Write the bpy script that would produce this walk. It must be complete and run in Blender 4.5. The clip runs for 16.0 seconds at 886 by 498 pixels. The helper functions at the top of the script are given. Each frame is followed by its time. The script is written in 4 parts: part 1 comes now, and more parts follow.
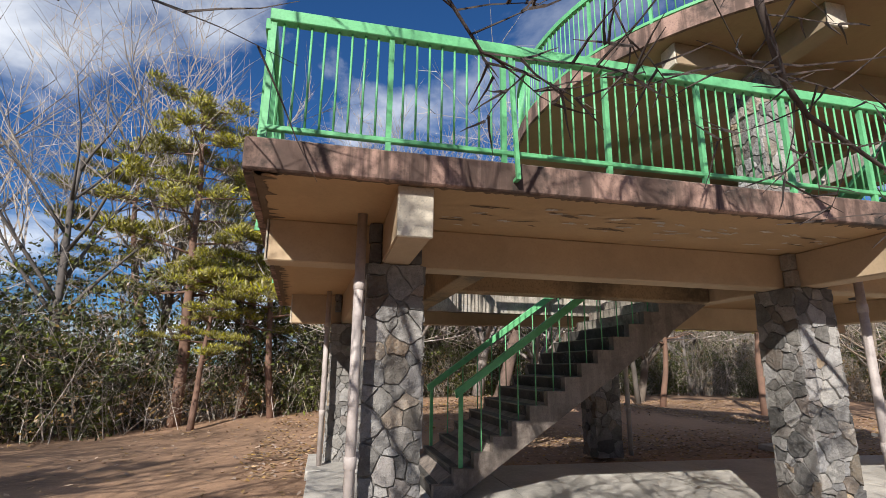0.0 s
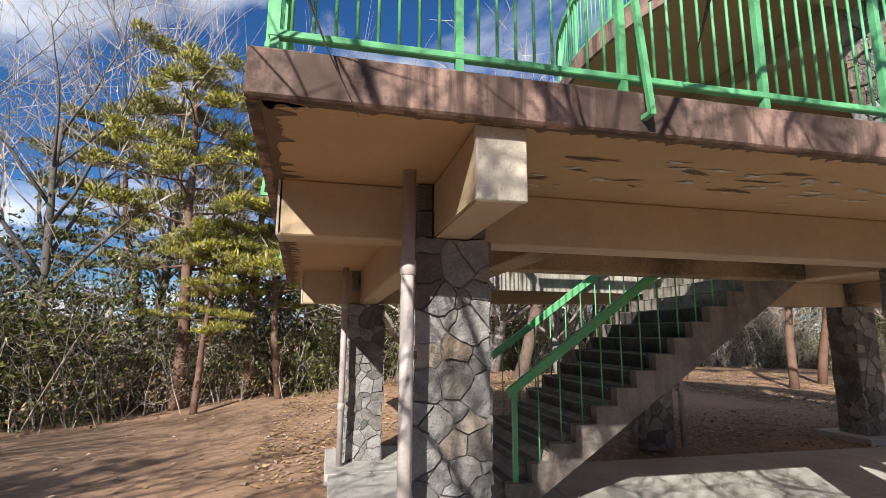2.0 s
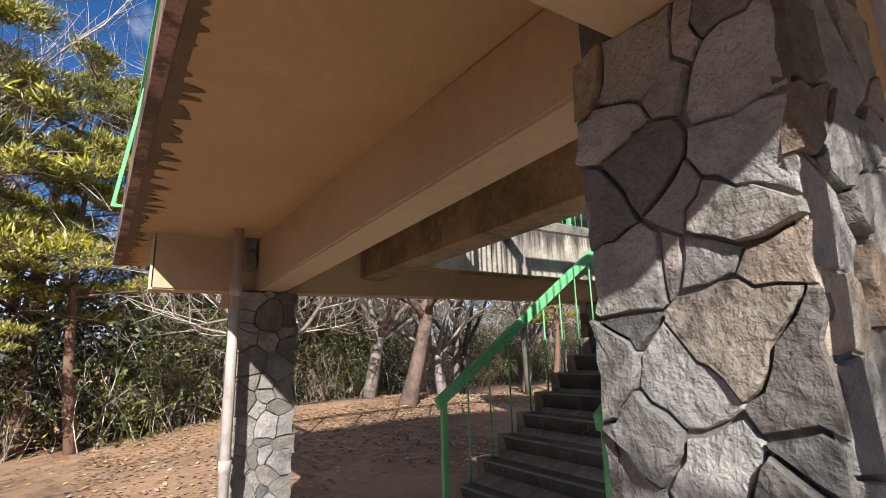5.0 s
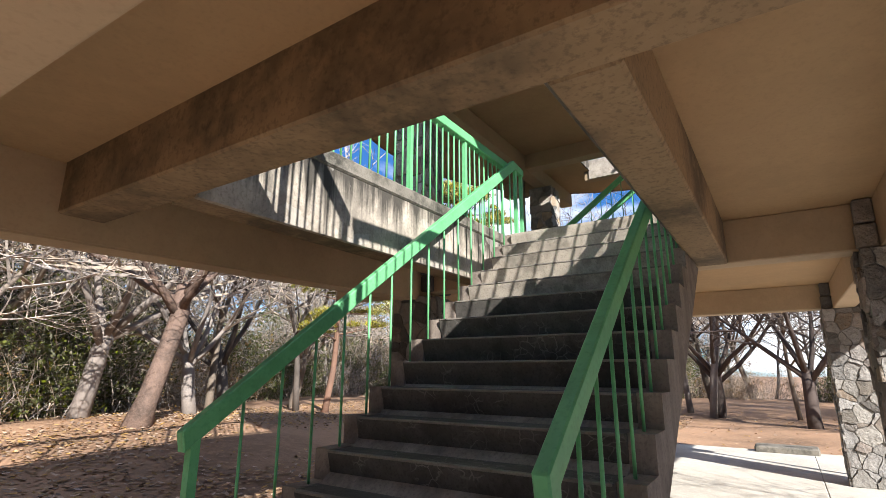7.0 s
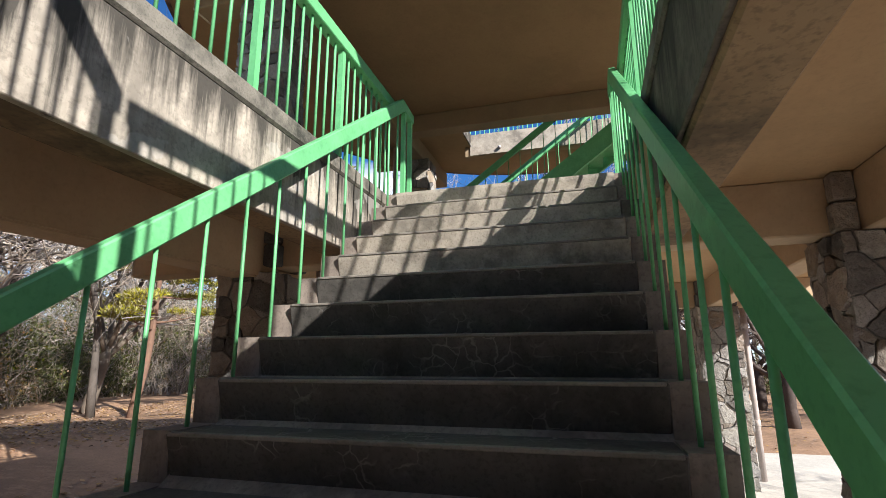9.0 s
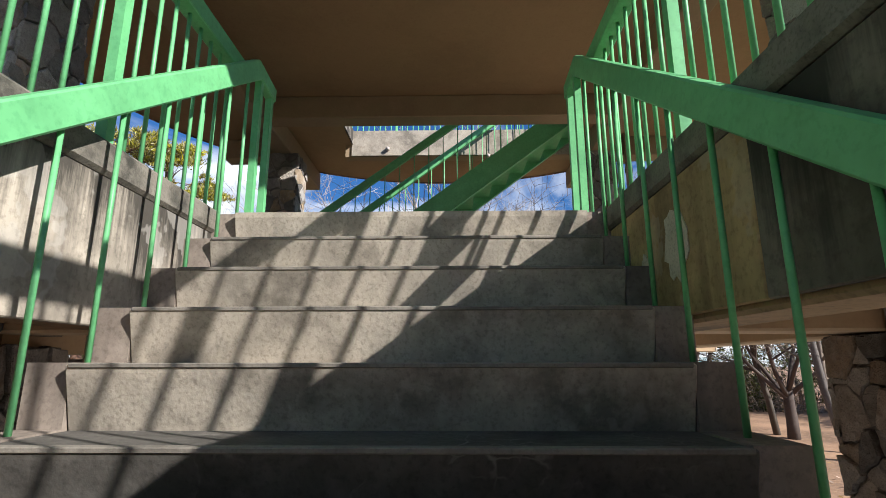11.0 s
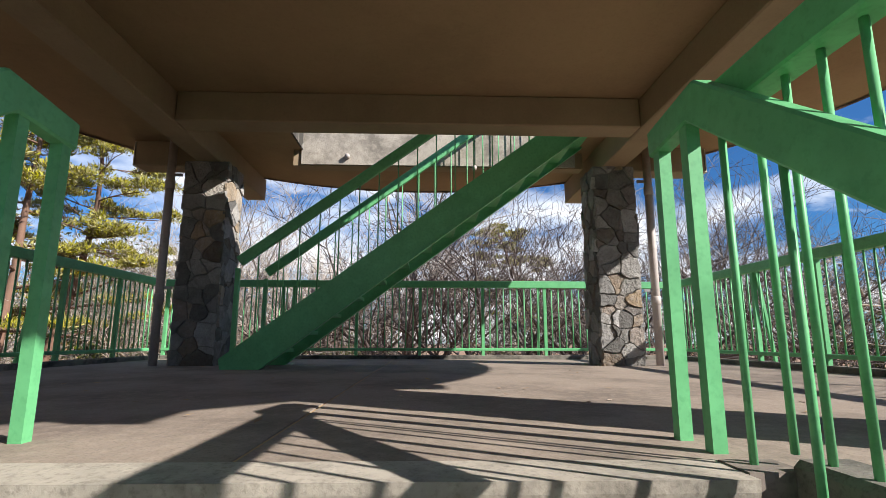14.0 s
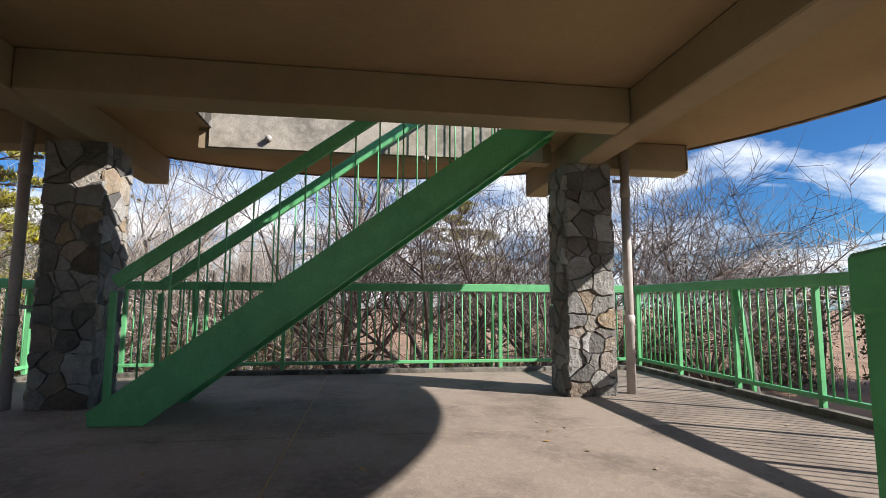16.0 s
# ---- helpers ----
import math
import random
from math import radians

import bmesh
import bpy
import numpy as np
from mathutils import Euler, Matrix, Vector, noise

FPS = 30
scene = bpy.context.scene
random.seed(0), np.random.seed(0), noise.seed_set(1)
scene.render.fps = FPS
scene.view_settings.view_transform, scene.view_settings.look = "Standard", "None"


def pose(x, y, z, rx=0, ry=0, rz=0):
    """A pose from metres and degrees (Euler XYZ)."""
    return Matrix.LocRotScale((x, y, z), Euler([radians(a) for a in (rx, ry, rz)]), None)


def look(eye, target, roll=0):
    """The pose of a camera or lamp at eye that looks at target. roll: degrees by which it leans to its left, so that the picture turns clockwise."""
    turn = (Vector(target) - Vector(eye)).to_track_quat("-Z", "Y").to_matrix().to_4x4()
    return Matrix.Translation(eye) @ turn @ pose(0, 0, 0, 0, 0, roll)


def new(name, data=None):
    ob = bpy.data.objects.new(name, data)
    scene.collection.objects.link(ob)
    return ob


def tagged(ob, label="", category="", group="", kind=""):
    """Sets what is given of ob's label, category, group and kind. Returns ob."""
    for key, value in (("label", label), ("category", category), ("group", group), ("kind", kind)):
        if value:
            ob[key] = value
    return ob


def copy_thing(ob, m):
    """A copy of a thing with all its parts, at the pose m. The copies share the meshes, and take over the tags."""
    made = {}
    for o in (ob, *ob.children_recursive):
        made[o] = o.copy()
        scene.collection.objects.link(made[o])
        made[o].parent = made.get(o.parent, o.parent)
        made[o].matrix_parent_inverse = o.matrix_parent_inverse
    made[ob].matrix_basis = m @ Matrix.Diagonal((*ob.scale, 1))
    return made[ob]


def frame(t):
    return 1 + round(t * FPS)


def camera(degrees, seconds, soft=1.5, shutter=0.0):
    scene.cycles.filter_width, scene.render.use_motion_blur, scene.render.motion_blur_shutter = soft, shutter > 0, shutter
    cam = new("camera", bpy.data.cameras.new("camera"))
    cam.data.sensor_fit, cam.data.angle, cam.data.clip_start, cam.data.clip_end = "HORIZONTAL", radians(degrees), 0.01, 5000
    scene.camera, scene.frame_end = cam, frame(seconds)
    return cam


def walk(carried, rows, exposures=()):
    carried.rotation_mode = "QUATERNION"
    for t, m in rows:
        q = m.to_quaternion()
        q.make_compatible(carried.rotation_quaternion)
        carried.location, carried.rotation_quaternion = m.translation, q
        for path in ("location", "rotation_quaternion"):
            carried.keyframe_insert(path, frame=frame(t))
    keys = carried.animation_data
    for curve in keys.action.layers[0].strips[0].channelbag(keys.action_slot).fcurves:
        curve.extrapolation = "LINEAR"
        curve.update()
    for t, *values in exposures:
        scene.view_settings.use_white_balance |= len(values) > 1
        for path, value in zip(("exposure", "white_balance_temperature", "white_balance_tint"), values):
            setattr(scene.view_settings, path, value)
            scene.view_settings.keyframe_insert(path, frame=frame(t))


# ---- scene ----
cam = camera(82.2, 16.0, soft=0.85)
PATH = [
    (0, (0.34, 0.711, 1.569), (0.762, 2.612, 2.026), 0.8),
    (0.5, (0.363, 0.904, 1.706), (0.799, 2.812, 2.119), 0.7),
    (1, (0.375, 1.307, 1.775), (0.826, 3.218, 2.155), 0.6),
    (1.5, (0.238, 1.636, 1.806), (0.667, 3.558, 2.157), 0.5),
    (2, (0.098, 1.985, 1.851), (0.526, 3.909, 2.186), 0.4),
    (2.5, (-0.109, 2.442, 1.823), (0.312, 4.368, 2.158), 1.0),
    (3, (-0.284, 2.853, 1.797), (0.185, 4.766, 2.143), 1.1),
    (3.2, (-0.318, 3.056, 1.787), (0.221, 4.952, 2.125), 0.6),
    (5.3, (-0.446, 5.266, 1.615), (0.73, 6.817, 2.072), -0.3),
    (5.5, (-0.445, 5.435, 1.6), (0.848, 6.89, 2.059), 0.8),
    (6, (-0.198, 5.899, 1.574), (1.229, 7.216, 2.055), 0.4),
    (6.5, (0.109, 6.251, 1.559), (1.632, 7.453, 2.047), 0.3),
    (7, (0.484, 6.593, 1.589), (2.112, 7.657, 2.056), 0.1),
    (7.5, (0.797, 6.905, 1.634), (2.526, 7.794, 2.103), 0.1),
    (8, (1.168, 7.179, 1.68), (2.984, 7.882, 2.138), 0.2),
    (8.5, (1.511, 7.432, 1.71), (3.351, 8.075, 2.158), -0.0),
    (9, (1.812, 7.517, 1.725), (3.688, 8.06, 2.16), -0.1),
    (9.5, (2.182, 7.607, 1.785), (4.103, 7.968, 2.209), -0.2),
    (9.7, (2.324, 7.65, 1.863), (4.26, 7.928, 2.28), -0.4),
    (11.8, (3.625, 8.038, 2.693), (5.575, 8.053, 3.138), 0.0),
    (12, (3.697, 8.014, 2.762), (5.646, 8.028, 3.208), -0.0),
    (12.5, (3.992, 8.032, 2.926), (5.949, 8.045, 3.338), -0.1),
    (13, (4.181, 8.019, 3.123), (6.144, 8.02, 3.507), -0.1),
    (13.5, (4.429, 8.029, 3.273), (6.397, 8.016, 3.631), 0.2),
    (14, (4.588, 7.968, 3.416), (6.556, 7.905, 3.765), 0.1),
    (14.5, (4.826, 7.947, 3.562), (6.798, 7.846, 3.881), 0.2),
    (15, (5.016, 7.938, 3.701), (6.987, 7.746, 3.978), 0.1),
    (15.5, (5.273, 7.891, 3.843), (7.239, 7.595, 4.068), 0.1),
    (16, (5.481, 7.946, 4.007), (7.449, 7.66, 4.218), 0.2),
]
walk(cam, [(t, look(eye, target, roll)) for t, eye, target, roll in PATH], exposures=[(0.0, 0.52), (3.2, 0.85), (5.5, 1.02), (6.5, 1.30), (8.0, 1.15), (9.5, 1.04), (12.0, 0.80), (16.0, 0.80)])

# ---- world, sun ----
SUN_WAY = Vector((0.87, 1.43, -1.0)).normalized()      # the way the light travels
world = bpy.data.worlds.new("sky")
scene.world = world
world.use_nodes = True
wn, wl = world.node_tree.nodes, world.node_tree.links
wn.clear()
w_out = wn.new("ShaderNodeOutputWorld")
w_bg = wn.new("ShaderNodeBackground")
w_sky = wn.new("ShaderNodeTexSky")
w_sky.sky_type = "NISHITA"
w_sky.sun_disc = False
w_sky.sun_elevation = math.asin(-SUN_WAY.z)
w_sky.sun_rotation = math.atan2(-SUN_WAY.x, -SUN_WAY.y)
w_sky.air_density = 1.0
w_sky.dust_density = 0.2
w_sky.ozone_density = 3.0
# clouds drawn over the sky, on a flat layer high above
w_co = wn.new("ShaderNodeTexCoord")
w_sep = wn.new("ShaderNodeSeparateXYZ")
wl.new(w_co.outputs["Generated"], w_sep.inputs[0])
w_up = wn.new("ShaderNodeMath"); w_up.operation = "ADD"; w_up.inputs[1].default_value = 0.16
wl.new(w_sep.outputs["Z"], w_up.inputs[0])
w_up2 = wn.new("ShaderNodeMath"); w_up2.operation = "MAXIMUM"; w_up2.inputs[1].default_value = 0.08
wl.new(w_up.outputs[0], w_up2.inputs[0])
w_dx = wn.new("ShaderNodeMath"); w_dx.operation = "DIVIDE"
w_dy = wn.new("ShaderNodeMath"); w_dy.operation = "DIVIDE"
wl.new(w_sep.outputs["X"], w_dx.inputs[0]); wl.new(w_up2.outputs[0], w_dx.inputs[1])
wl.new(w_sep.outputs["Y"], w_dy.inputs[0]); wl.new(w_up2.outputs[0], w_dy.inputs[1])
w_cmb = wn.new("ShaderNodeCombineXYZ")
wl.new(w_dx.outputs[0], w_cmb.inputs[0]); wl.new(w_dy.outputs[0], w_cmb.inputs[1])
w_cmb.inputs[2].default_value = 3.1
w_noise = wn.new("ShaderNodeTexNoise")
w_noise.inputs["Scale"].default_value = 1.15
w_noise.inputs["Detail"].default_value = 9.0
w_noise.inputs["Roughness"].default_value = 0.56
w_noise.inputs["Distortion"].default_value = 0.35
wl.new(w_cmb.outputs[0], w_noise.inputs["Vector"])
w_ramp = wn.new("ShaderNodeValToRGB")
w_ramp.color_ramp.elements[0].position = 0.51
w_ramp.color_ramp.elements[0].color = (0, 0, 0, 1)
w_ramp.color_ramp.elements[1].position = 0.70
w_ramp.color_ramp.elements[1].color = (1, 1, 1, 1)
# more cloud towards the horizon
w_low = wn.new("ShaderNodeMapRange")
w_low.inputs["From Min"].default_value, w_low.inputs["From Max"].default_value = 0.0, 0.40
w_low.inputs["To Min"].default_value, w_low.inputs["To Max"].default_value = 0.12, 0.0
wl.new(w_sep.outputs["Z"], w_low.inputs["Value"])
w_add = wn.new("ShaderNodeMath"); w_add.operation = "ADD"
wl.new(w_noise.outputs["Fac"], w_add.inputs[0]); wl.new(w_low.outputs[0], w_add.inputs[1])
wl.new(w_add.outputs[0], w_ramp.inputs[0])
w_mix = wn.new("ShaderNodeMix"); w_mix.data_type = "RGBA"
wl.new(w_ramp.outputs[0], w_mix.inputs["Factor"])
w_tint = wn.new("ShaderNodeMix"); w_tint.data_type = "RGBA"; w_tint.blend_type = "MULTIPLY"
w_tint.inputs["Factor"].default_value = 1.0
w_tint.inputs["B"].default_value = (0.64, 1.32, 2.05, 1)
wl.new(w_sky.outputs[0], w_tint.inputs["A"])
wl.new(w_tint.outputs["Result"], w_mix.inputs["A"])
w_mix.inputs["B"].default_value = (22.5, 23.3, 24.6, 1)
wl.new(w_mix.outputs["Result"], w_bg.inputs["Color"])
w_bg.inputs["Strength"].default_value = 0.034
wl.new(w_bg.outputs[0], w_out.inputs["Surface"])

sun = new("sun", bpy.data.lights.new("sun", "SUN"))
sun.data.energy = 5.0
sun.data.angle = radians(0.53)
sun.data.color = (1.0, 0.95, 0.88)
sun.matrix_world = look((0, 0, 30), Vector((0, 0, 30)) + SUN_WAY)

# ---- materials ----
def mat(name, base, dark=None, grain=18.0, blotch=1.3, rough=0.85, bump=0.25, grime=0.35, streak=0.0, island=0.0, chips=0.0, chip_col=(0.5, 0.48, 0.45), objrand=0.0, metal=0.0, spec=0.4, other=None, relief=0.012, veins=0.0, fine=1.0, runs=None):
    """A worn surface: colour varied by blotches and grain, rain streaks, chips and fine relief."""
    m = bpy.data.materials.new(name)
    m.use_nodes = True
    n, l = m.node_tree.nodes, m.node_tree.links
    b = n["Principled BSDF"]
    b.inputs["Roughness"].default_value = rough
    b.inputs["Metallic"].default_value = metal
    b.inputs["Specular IOR Level"].default_value = spec
    dark = dark or tuple(c * 0.45 for c in base)
    geo = n.new("ShaderNodeNewGeometry")
    def tex(scale, detail=5.0, rough_=0.6, stretch=None):
        t = n.new("ShaderNodeTexNoise")
        t.inputs["Scale"].default_value = scale
        t.inputs["Detail"].default_value = detail
        t.inputs["Roughness"].default_value = rough_
        if stretch:
            mp = n.new("ShaderNodeMapping")
            mp.inputs["Scale"].default_value = stretch
            l.new(geo.outputs["Position"], mp.inputs["Vector"])
            l.new(mp.outputs[0], t.inputs["Vector"])
        else:
            l.new(geo.outputs["Position"], t.inputs["Vector"])
        return t.outputs["Fac"]
    def ramp(fac, lo, hi):
        r = n.new("ShaderNodeMapRange")
        r.inputs["From Min"].default_value, r.inputs["From Max"].default_value = lo, hi
        l.new(fac, r.inputs["Value"])
        return r.outputs[0]
    def mixc(fac, a, c):
        x = n.new("ShaderNodeMix"); x.data_type = "RGBA"
        if isinstance(fac, float):
            x.inputs["Factor"].default_value = fac
        else:
            l.new(fac, x.inputs["Factor"])
        for sock, v in (("A", a), ("B", c)):
            if isinstance(v, tuple):
                x.inputs[sock].default_value = (*v[:3], 1)
            else:
                l.new(v, x.inputs[sock])
        return x.outputs["Result"]
    def times(fac, k):
        x = n.new("ShaderNodeMath"); x.operation = "MULTIPLY"; x.inputs[1].default_value = k
        l.new(fac, x.inputs[0])
        return x.outputs[0]
    g = tex(grain, 6.0)
    first = base
    if other:
        o2 = n.new("ShaderNodeObjectInfo")
        m4 = n.new("ShaderNodeMath"); m4.operation = "MULTIPLY"; m4.inputs[1].default_value = 13.7
        l.new(o2.outputs["Random"], m4.inputs[0])
        f4 = n.new("ShaderNodeMath"); f4.operation = "FRACT"
        l.new(m4.outputs[0], f4.inputs[0])
        first = mixc(ramp(f4.outputs[0], 0.65, 1.0), base, other)
    col = mixc(times(ramp(tex(blotch), 0.43, 0.63), grime), first, dark)
    light = tuple(min(0.95, c * 1.28) for c in base)
    col = mixc(times(ramp(g, 0.47, 0.66), 0.40 * fine), col, light)
    col = mixc(times(ramp(tex(grain * 4.5, 3.0), 0.5, 0.68), 0.38 * fine), col, dark)
    if streak:
        s = tex(1.0, 5.0, 0.65, (5.5, 5.5, 0.35))
        col = mixc(times(ramp(s, 0.46, 0.58), streak), col, tuple(c * 0.25 for c in base))
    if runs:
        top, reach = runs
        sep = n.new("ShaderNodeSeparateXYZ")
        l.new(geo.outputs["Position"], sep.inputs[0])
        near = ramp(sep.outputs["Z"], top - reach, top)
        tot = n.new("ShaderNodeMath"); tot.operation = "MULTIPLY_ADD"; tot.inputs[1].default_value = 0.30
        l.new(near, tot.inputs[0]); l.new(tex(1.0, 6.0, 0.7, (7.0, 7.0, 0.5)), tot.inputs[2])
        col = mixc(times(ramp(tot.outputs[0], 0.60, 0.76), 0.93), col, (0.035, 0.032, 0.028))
    if chips:
        c = tex(3.2, 4.0, 0.55)
        col = mixc(times(ramp(c, 0.595, 0.61), chips), col, chip_col)
    if veins:
        vo = n.new("ShaderNodeTexVoronoi")
        vo.feature = "DISTANCE_TO_EDGE"
        vo.inputs["Scale"].default_value = 12.0
        wob = n.new("ShaderNodeTexNoise")
        wob.inputs["Scale"].default_value = 6.0
        wob.inputs["Detail"].default_value = 4.0
        l.new(geo.outputs["Position"], wob.inputs["Vector"])
        addv = n.new("ShaderNodeVectorMath"); addv.operation = "MULTIPLY_ADD"
        addv.inputs[1].default_value = (0.16, 0.16, 0.16)
        l.new(wob.outputs["Color"], addv.inputs[0])
        l.new(geo.outputs["Position"], addv.inputs[2])
        l.new(addv.outputs[0], vo.inputs["Vector"])
        line = ramp(vo.outputs["Distance"], 0.055, 0.008)
        mask = ramp(tex(3.1, 4.0), 0.50, 0.62)
        both = n.new("ShaderNodeMath"); both.operation = "MULTIPLY"
        l.new(line, both.inputs[0]); l.new(mask, both.inputs[1])
        col = mixc(times(both.outputs[0], veins), col, (0.30, 0.285, 0.26))
    if island or objrand:
        if island:
            rnd = geo.outputs["Random Per Island"]
        else:
            oi = n.new("ShaderNodeObjectInfo")
            rnd = oi.outputs["Random"]
        hv = n.new("ShaderNodeHueSaturation")
        k = island or objrand
        mr = n.new("ShaderNodeMapRange")
        mr.inputs["To Min"].default_value, mr.inputs["To Max"].default_value = 1 - k, 1 + k
        l.new(rnd, mr.inputs["Value"])
        l.new(mr.outputs[0], hv.inputs["Value"])
        ml = n.new("ShaderNodeMath"); ml.operation = "MULTIPLY"; ml.inputs[1].default_value = 7.31
        l.new(rnd, ml.inputs[0])
        fr = n.new("ShaderNodeMath"); fr.operation = "FRACT"
        l.new(ml.outputs[0], fr.inputs[0])
        m2 = n.new("ShaderNodeMapRange")
        m2.inputs["To Min"].default_value, m2.inputs["To Max"].default_value = 0.488, 0.512
        l.new(fr.outputs[0], m2.inputs["Value"])
        l.new(m2.outputs[0], hv.inputs["Hue"])
        m3 = n.new("ShaderNodeMapRange")
        m3.inputs["To Min"].default_value, m3.inputs["To Max"].default_value = 0.55, 1.35
        l.new(fr.outputs[0], m3.inputs["Value"])
        l.new(m3.outputs[0], hv.inputs["Saturation"])
        l.new(col, hv.inputs["Color"])
        col = hv.outputs[0]
    l.new(col, b.inputs["Base Color"])
    if bump:
        bp = n.new("ShaderNodeBump")
        bp.inputs["Strength"].default_value = bump
        bp.inputs["Distance"].default_value = relief
        l.new(g, bp.inputs["Height"])
        l.new(bp.outputs[0], b.inputs["Normal"])
    return m

M_SOFFIT = mat("painted_soffit", (0.47, 0.31, 0.165), grain=9, blotch=0.7, grime=0.22, bump=0.12, fine=0.35)
# upper storey: darker copies of soffit and beam, their shade put into the colour
M_SOFFIT2 = mat("shaded_upper_soffit", (0.33, 0.225, 0.125), grain=9, blotch=0.7, grime=0.3, bump=0.12, fine=0.35)
M_BEAM2 = mat("shaded_upper_beam", (0.34, 0.255, 0.165), grain=9, blotch=0.9, grime=0.35, bump=0.15, fine=0.35)
M_BEAM = mat("painted_beam", (0.50, 0.375, 0.245), grain=9, blotch=0.9, grime=0.25, bump=0.15, fine=0.35)
M_STAINBEAM = mat("water_stained_beam", (0.34, 0.235, 0.135), (0.05, 0.042, 0.032), grain=8, blotch=0.9, grime=0.75, bump=0.25)
M_BEAMEND = mat("weathered_beam_end", (0.62, 0.55, 0.44), grain=14, blotch=2.2, grime=0.45, bump=0.3)
M_FASCIA = mat("stained_fascia", (0.34, 0.215, 0.17), (0.035, 0.028, 0.024), grain=10, blotch=1.6, grime=1.0, streak=0.9, bump=0.35)
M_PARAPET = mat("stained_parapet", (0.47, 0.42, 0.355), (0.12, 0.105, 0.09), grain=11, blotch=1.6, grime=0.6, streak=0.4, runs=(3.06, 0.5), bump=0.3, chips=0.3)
M_OCHRE = mat("ochre_plaster", (0.50, 0.36, 0.19), (0.12, 0.07, 0.03), grain=9, blotch=1.9, grime=0.6, streak=0.4, bump=0.3, chips=0.2)
M_SHADED_WALL = mat("shaded_weathered_plaster", (0.20, 0.175, 0.145), (0.045, 0.04, 0.034), grain=11, blotch=1.8, grime=0.7, streak=0.3, bump=0.35, runs=(3.06, 0.5))
M_CURB = mat("mossy_curb", (0.19, 0.175, 0.15), (0.03, 0.03, 0.026), grain=22, blotch=4.5, grime=0.9, bump=0.6)
M_DECK = mat("deck_concrete", (0.325, 0.262, 0.215), (0.12, 0.096, 0.08), grain=20, blotch=1.5, grime=0.6, bump=0.35)
M_SLAB = mat("floor_concrete", (0.56, 0.53, 0.48), grain=13, blotch=0.8, grime=0.35, bump=0.2)
M_STEP = mat("step_concrete", (0.44, 0.39, 0.33), (0.11, 0.097, 0.082), grain=15, blotch=2.4, grime=0.7, bump=0.35, chips=0.35, chip_col=(0.42, 0.38, 0.33))
# lower steps: shade of the stair put into the colour, plus pale cracks
M_STEP_SHADED = mat("shaded_step", (0.102, 0.095, 0.087), (0.024, 0.022, 0.021), grain=13, blotch=2.2, grime=0.6, bump=0.35, veins=0.5)
M_NOSING = mat("worn_nosing", (0.22, 0.20, 0.175), (0.10, 0.09, 0.08), grain=20, blotch=4.0, grime=0.6, bump=0.4)
M_STRING = mat("stringer_concrete", (0.29, 0.245, 0.21), (0.085, 0.066, 0.058), grain=12, blotch=2.2, grime=0.6, streak=0.3, bump=0.35)
M_GREEN = mat("green_paint", (0.145, 0.46, 0.205), (0.075, 0.29, 0.125), grain=10, blotch=2.0, rough=0.42, grime=0.35, bump=0.06, chips=0.0)
M_STONE = mat("cladding_stone", (0.275, 0.263, 0.25), (0.08, 0.075, 0.07), grain=22, blotch=5.0, grime=0.45, bump=1.0, relief=0.03, objrand=0.5, other=(0.29, 0.22, 0.165), rough=0.9)
M_MORTAR = mat("mortar", (0.22, 0.205, 0.19), grain=30, blotch=4, bump=0.8)
M_PIPE = mat("weathered_pipe", (0.47, 0.415, 0.39), (0.30, 0.26, 0.25), grain=10, blotch=3.0, rough=0.55, grime=0.4, bump=0.1)
M_STEEL = mat("grey_clamp", (0.35, 0.34, 0.33), grain=30, metal=0.6, rough=0.5, bump=0.1)
M_SOIL = mat("dry_soil", (0.39, 0.24, 0.15), (0.13, 0.082, 0.052), grain=7, blotch=0.25, grime=0.8, bump=0.9)
M_BARK = mat("bark", (0.17, 0.14, 0.118), (0.07, 0.06, 0.05), grain=16, blotch=2.0, bump=0.8, objrand=0.45)
M_CHERRY = mat("dark_cherry_bark", (0.085, 0.065, 0.058), (0.03, 0.025, 0.022), grain=16, blotch=2.0, bump=0.6)
M_TWIG = mat("grey_twigs", (0.44, 0.375, 0.32), (0.10, 0.08, 0.068), grain=8, blotch=1.5, bump=0.0, island=0.4)
M_PINEBARK = mat("pine_bark", (0.20, 0.115, 0.08), (0.06, 0.045, 0.04), grain=18, blotch=2.5, bump=0.8)
M_NEEDLE = mat("pine_needles", (0.30, 0.27, 0.042), (0.05, 0.06, 0.014), grain=6, blotch=0.9, bump=0.0, island=0.5, rough=0.6)
M_LEAF = mat("evergreen_leaves", (0.095, 0.105, 0.025), (0.022, 0.028, 0.009), grain=6, blotch=0.8, bump=0.0, island=0.55, rough=0.5)
M_STAIN = mat("dark_water_stain", (0.15, 0.10, 0.06), (0.05, 0.036, 0.025), grain=14, blotch=3, bump=0.1)
M_OLDBARK = mat("old_bark", (0.17, 0.115, 0.092), (0.05, 0.038, 0.032), grain=14, blotch=3.0, grime=0.7, bump=1.0, relief=0.03)
M_FLAKE = mat("bare_flaked_concrete", (0.60, 0.54, 0.45), (0.16, 0.13, 0.10), grain=20, blotch=5, bump=0.6)
M_DRYLEAF = mat("dry_brush", (0.30, 0.20, 0.105), (0.07, 0.055, 0.03), grain=6, blotch=0.6, bump=0.0, island=0.55)
M_LITTER = mat("leaf_litter", (0.40, 0.265, 0.15), (0.20, 0.12, 0.07), grain=10, blotch=1.0, bump=0.0, island=0.5)


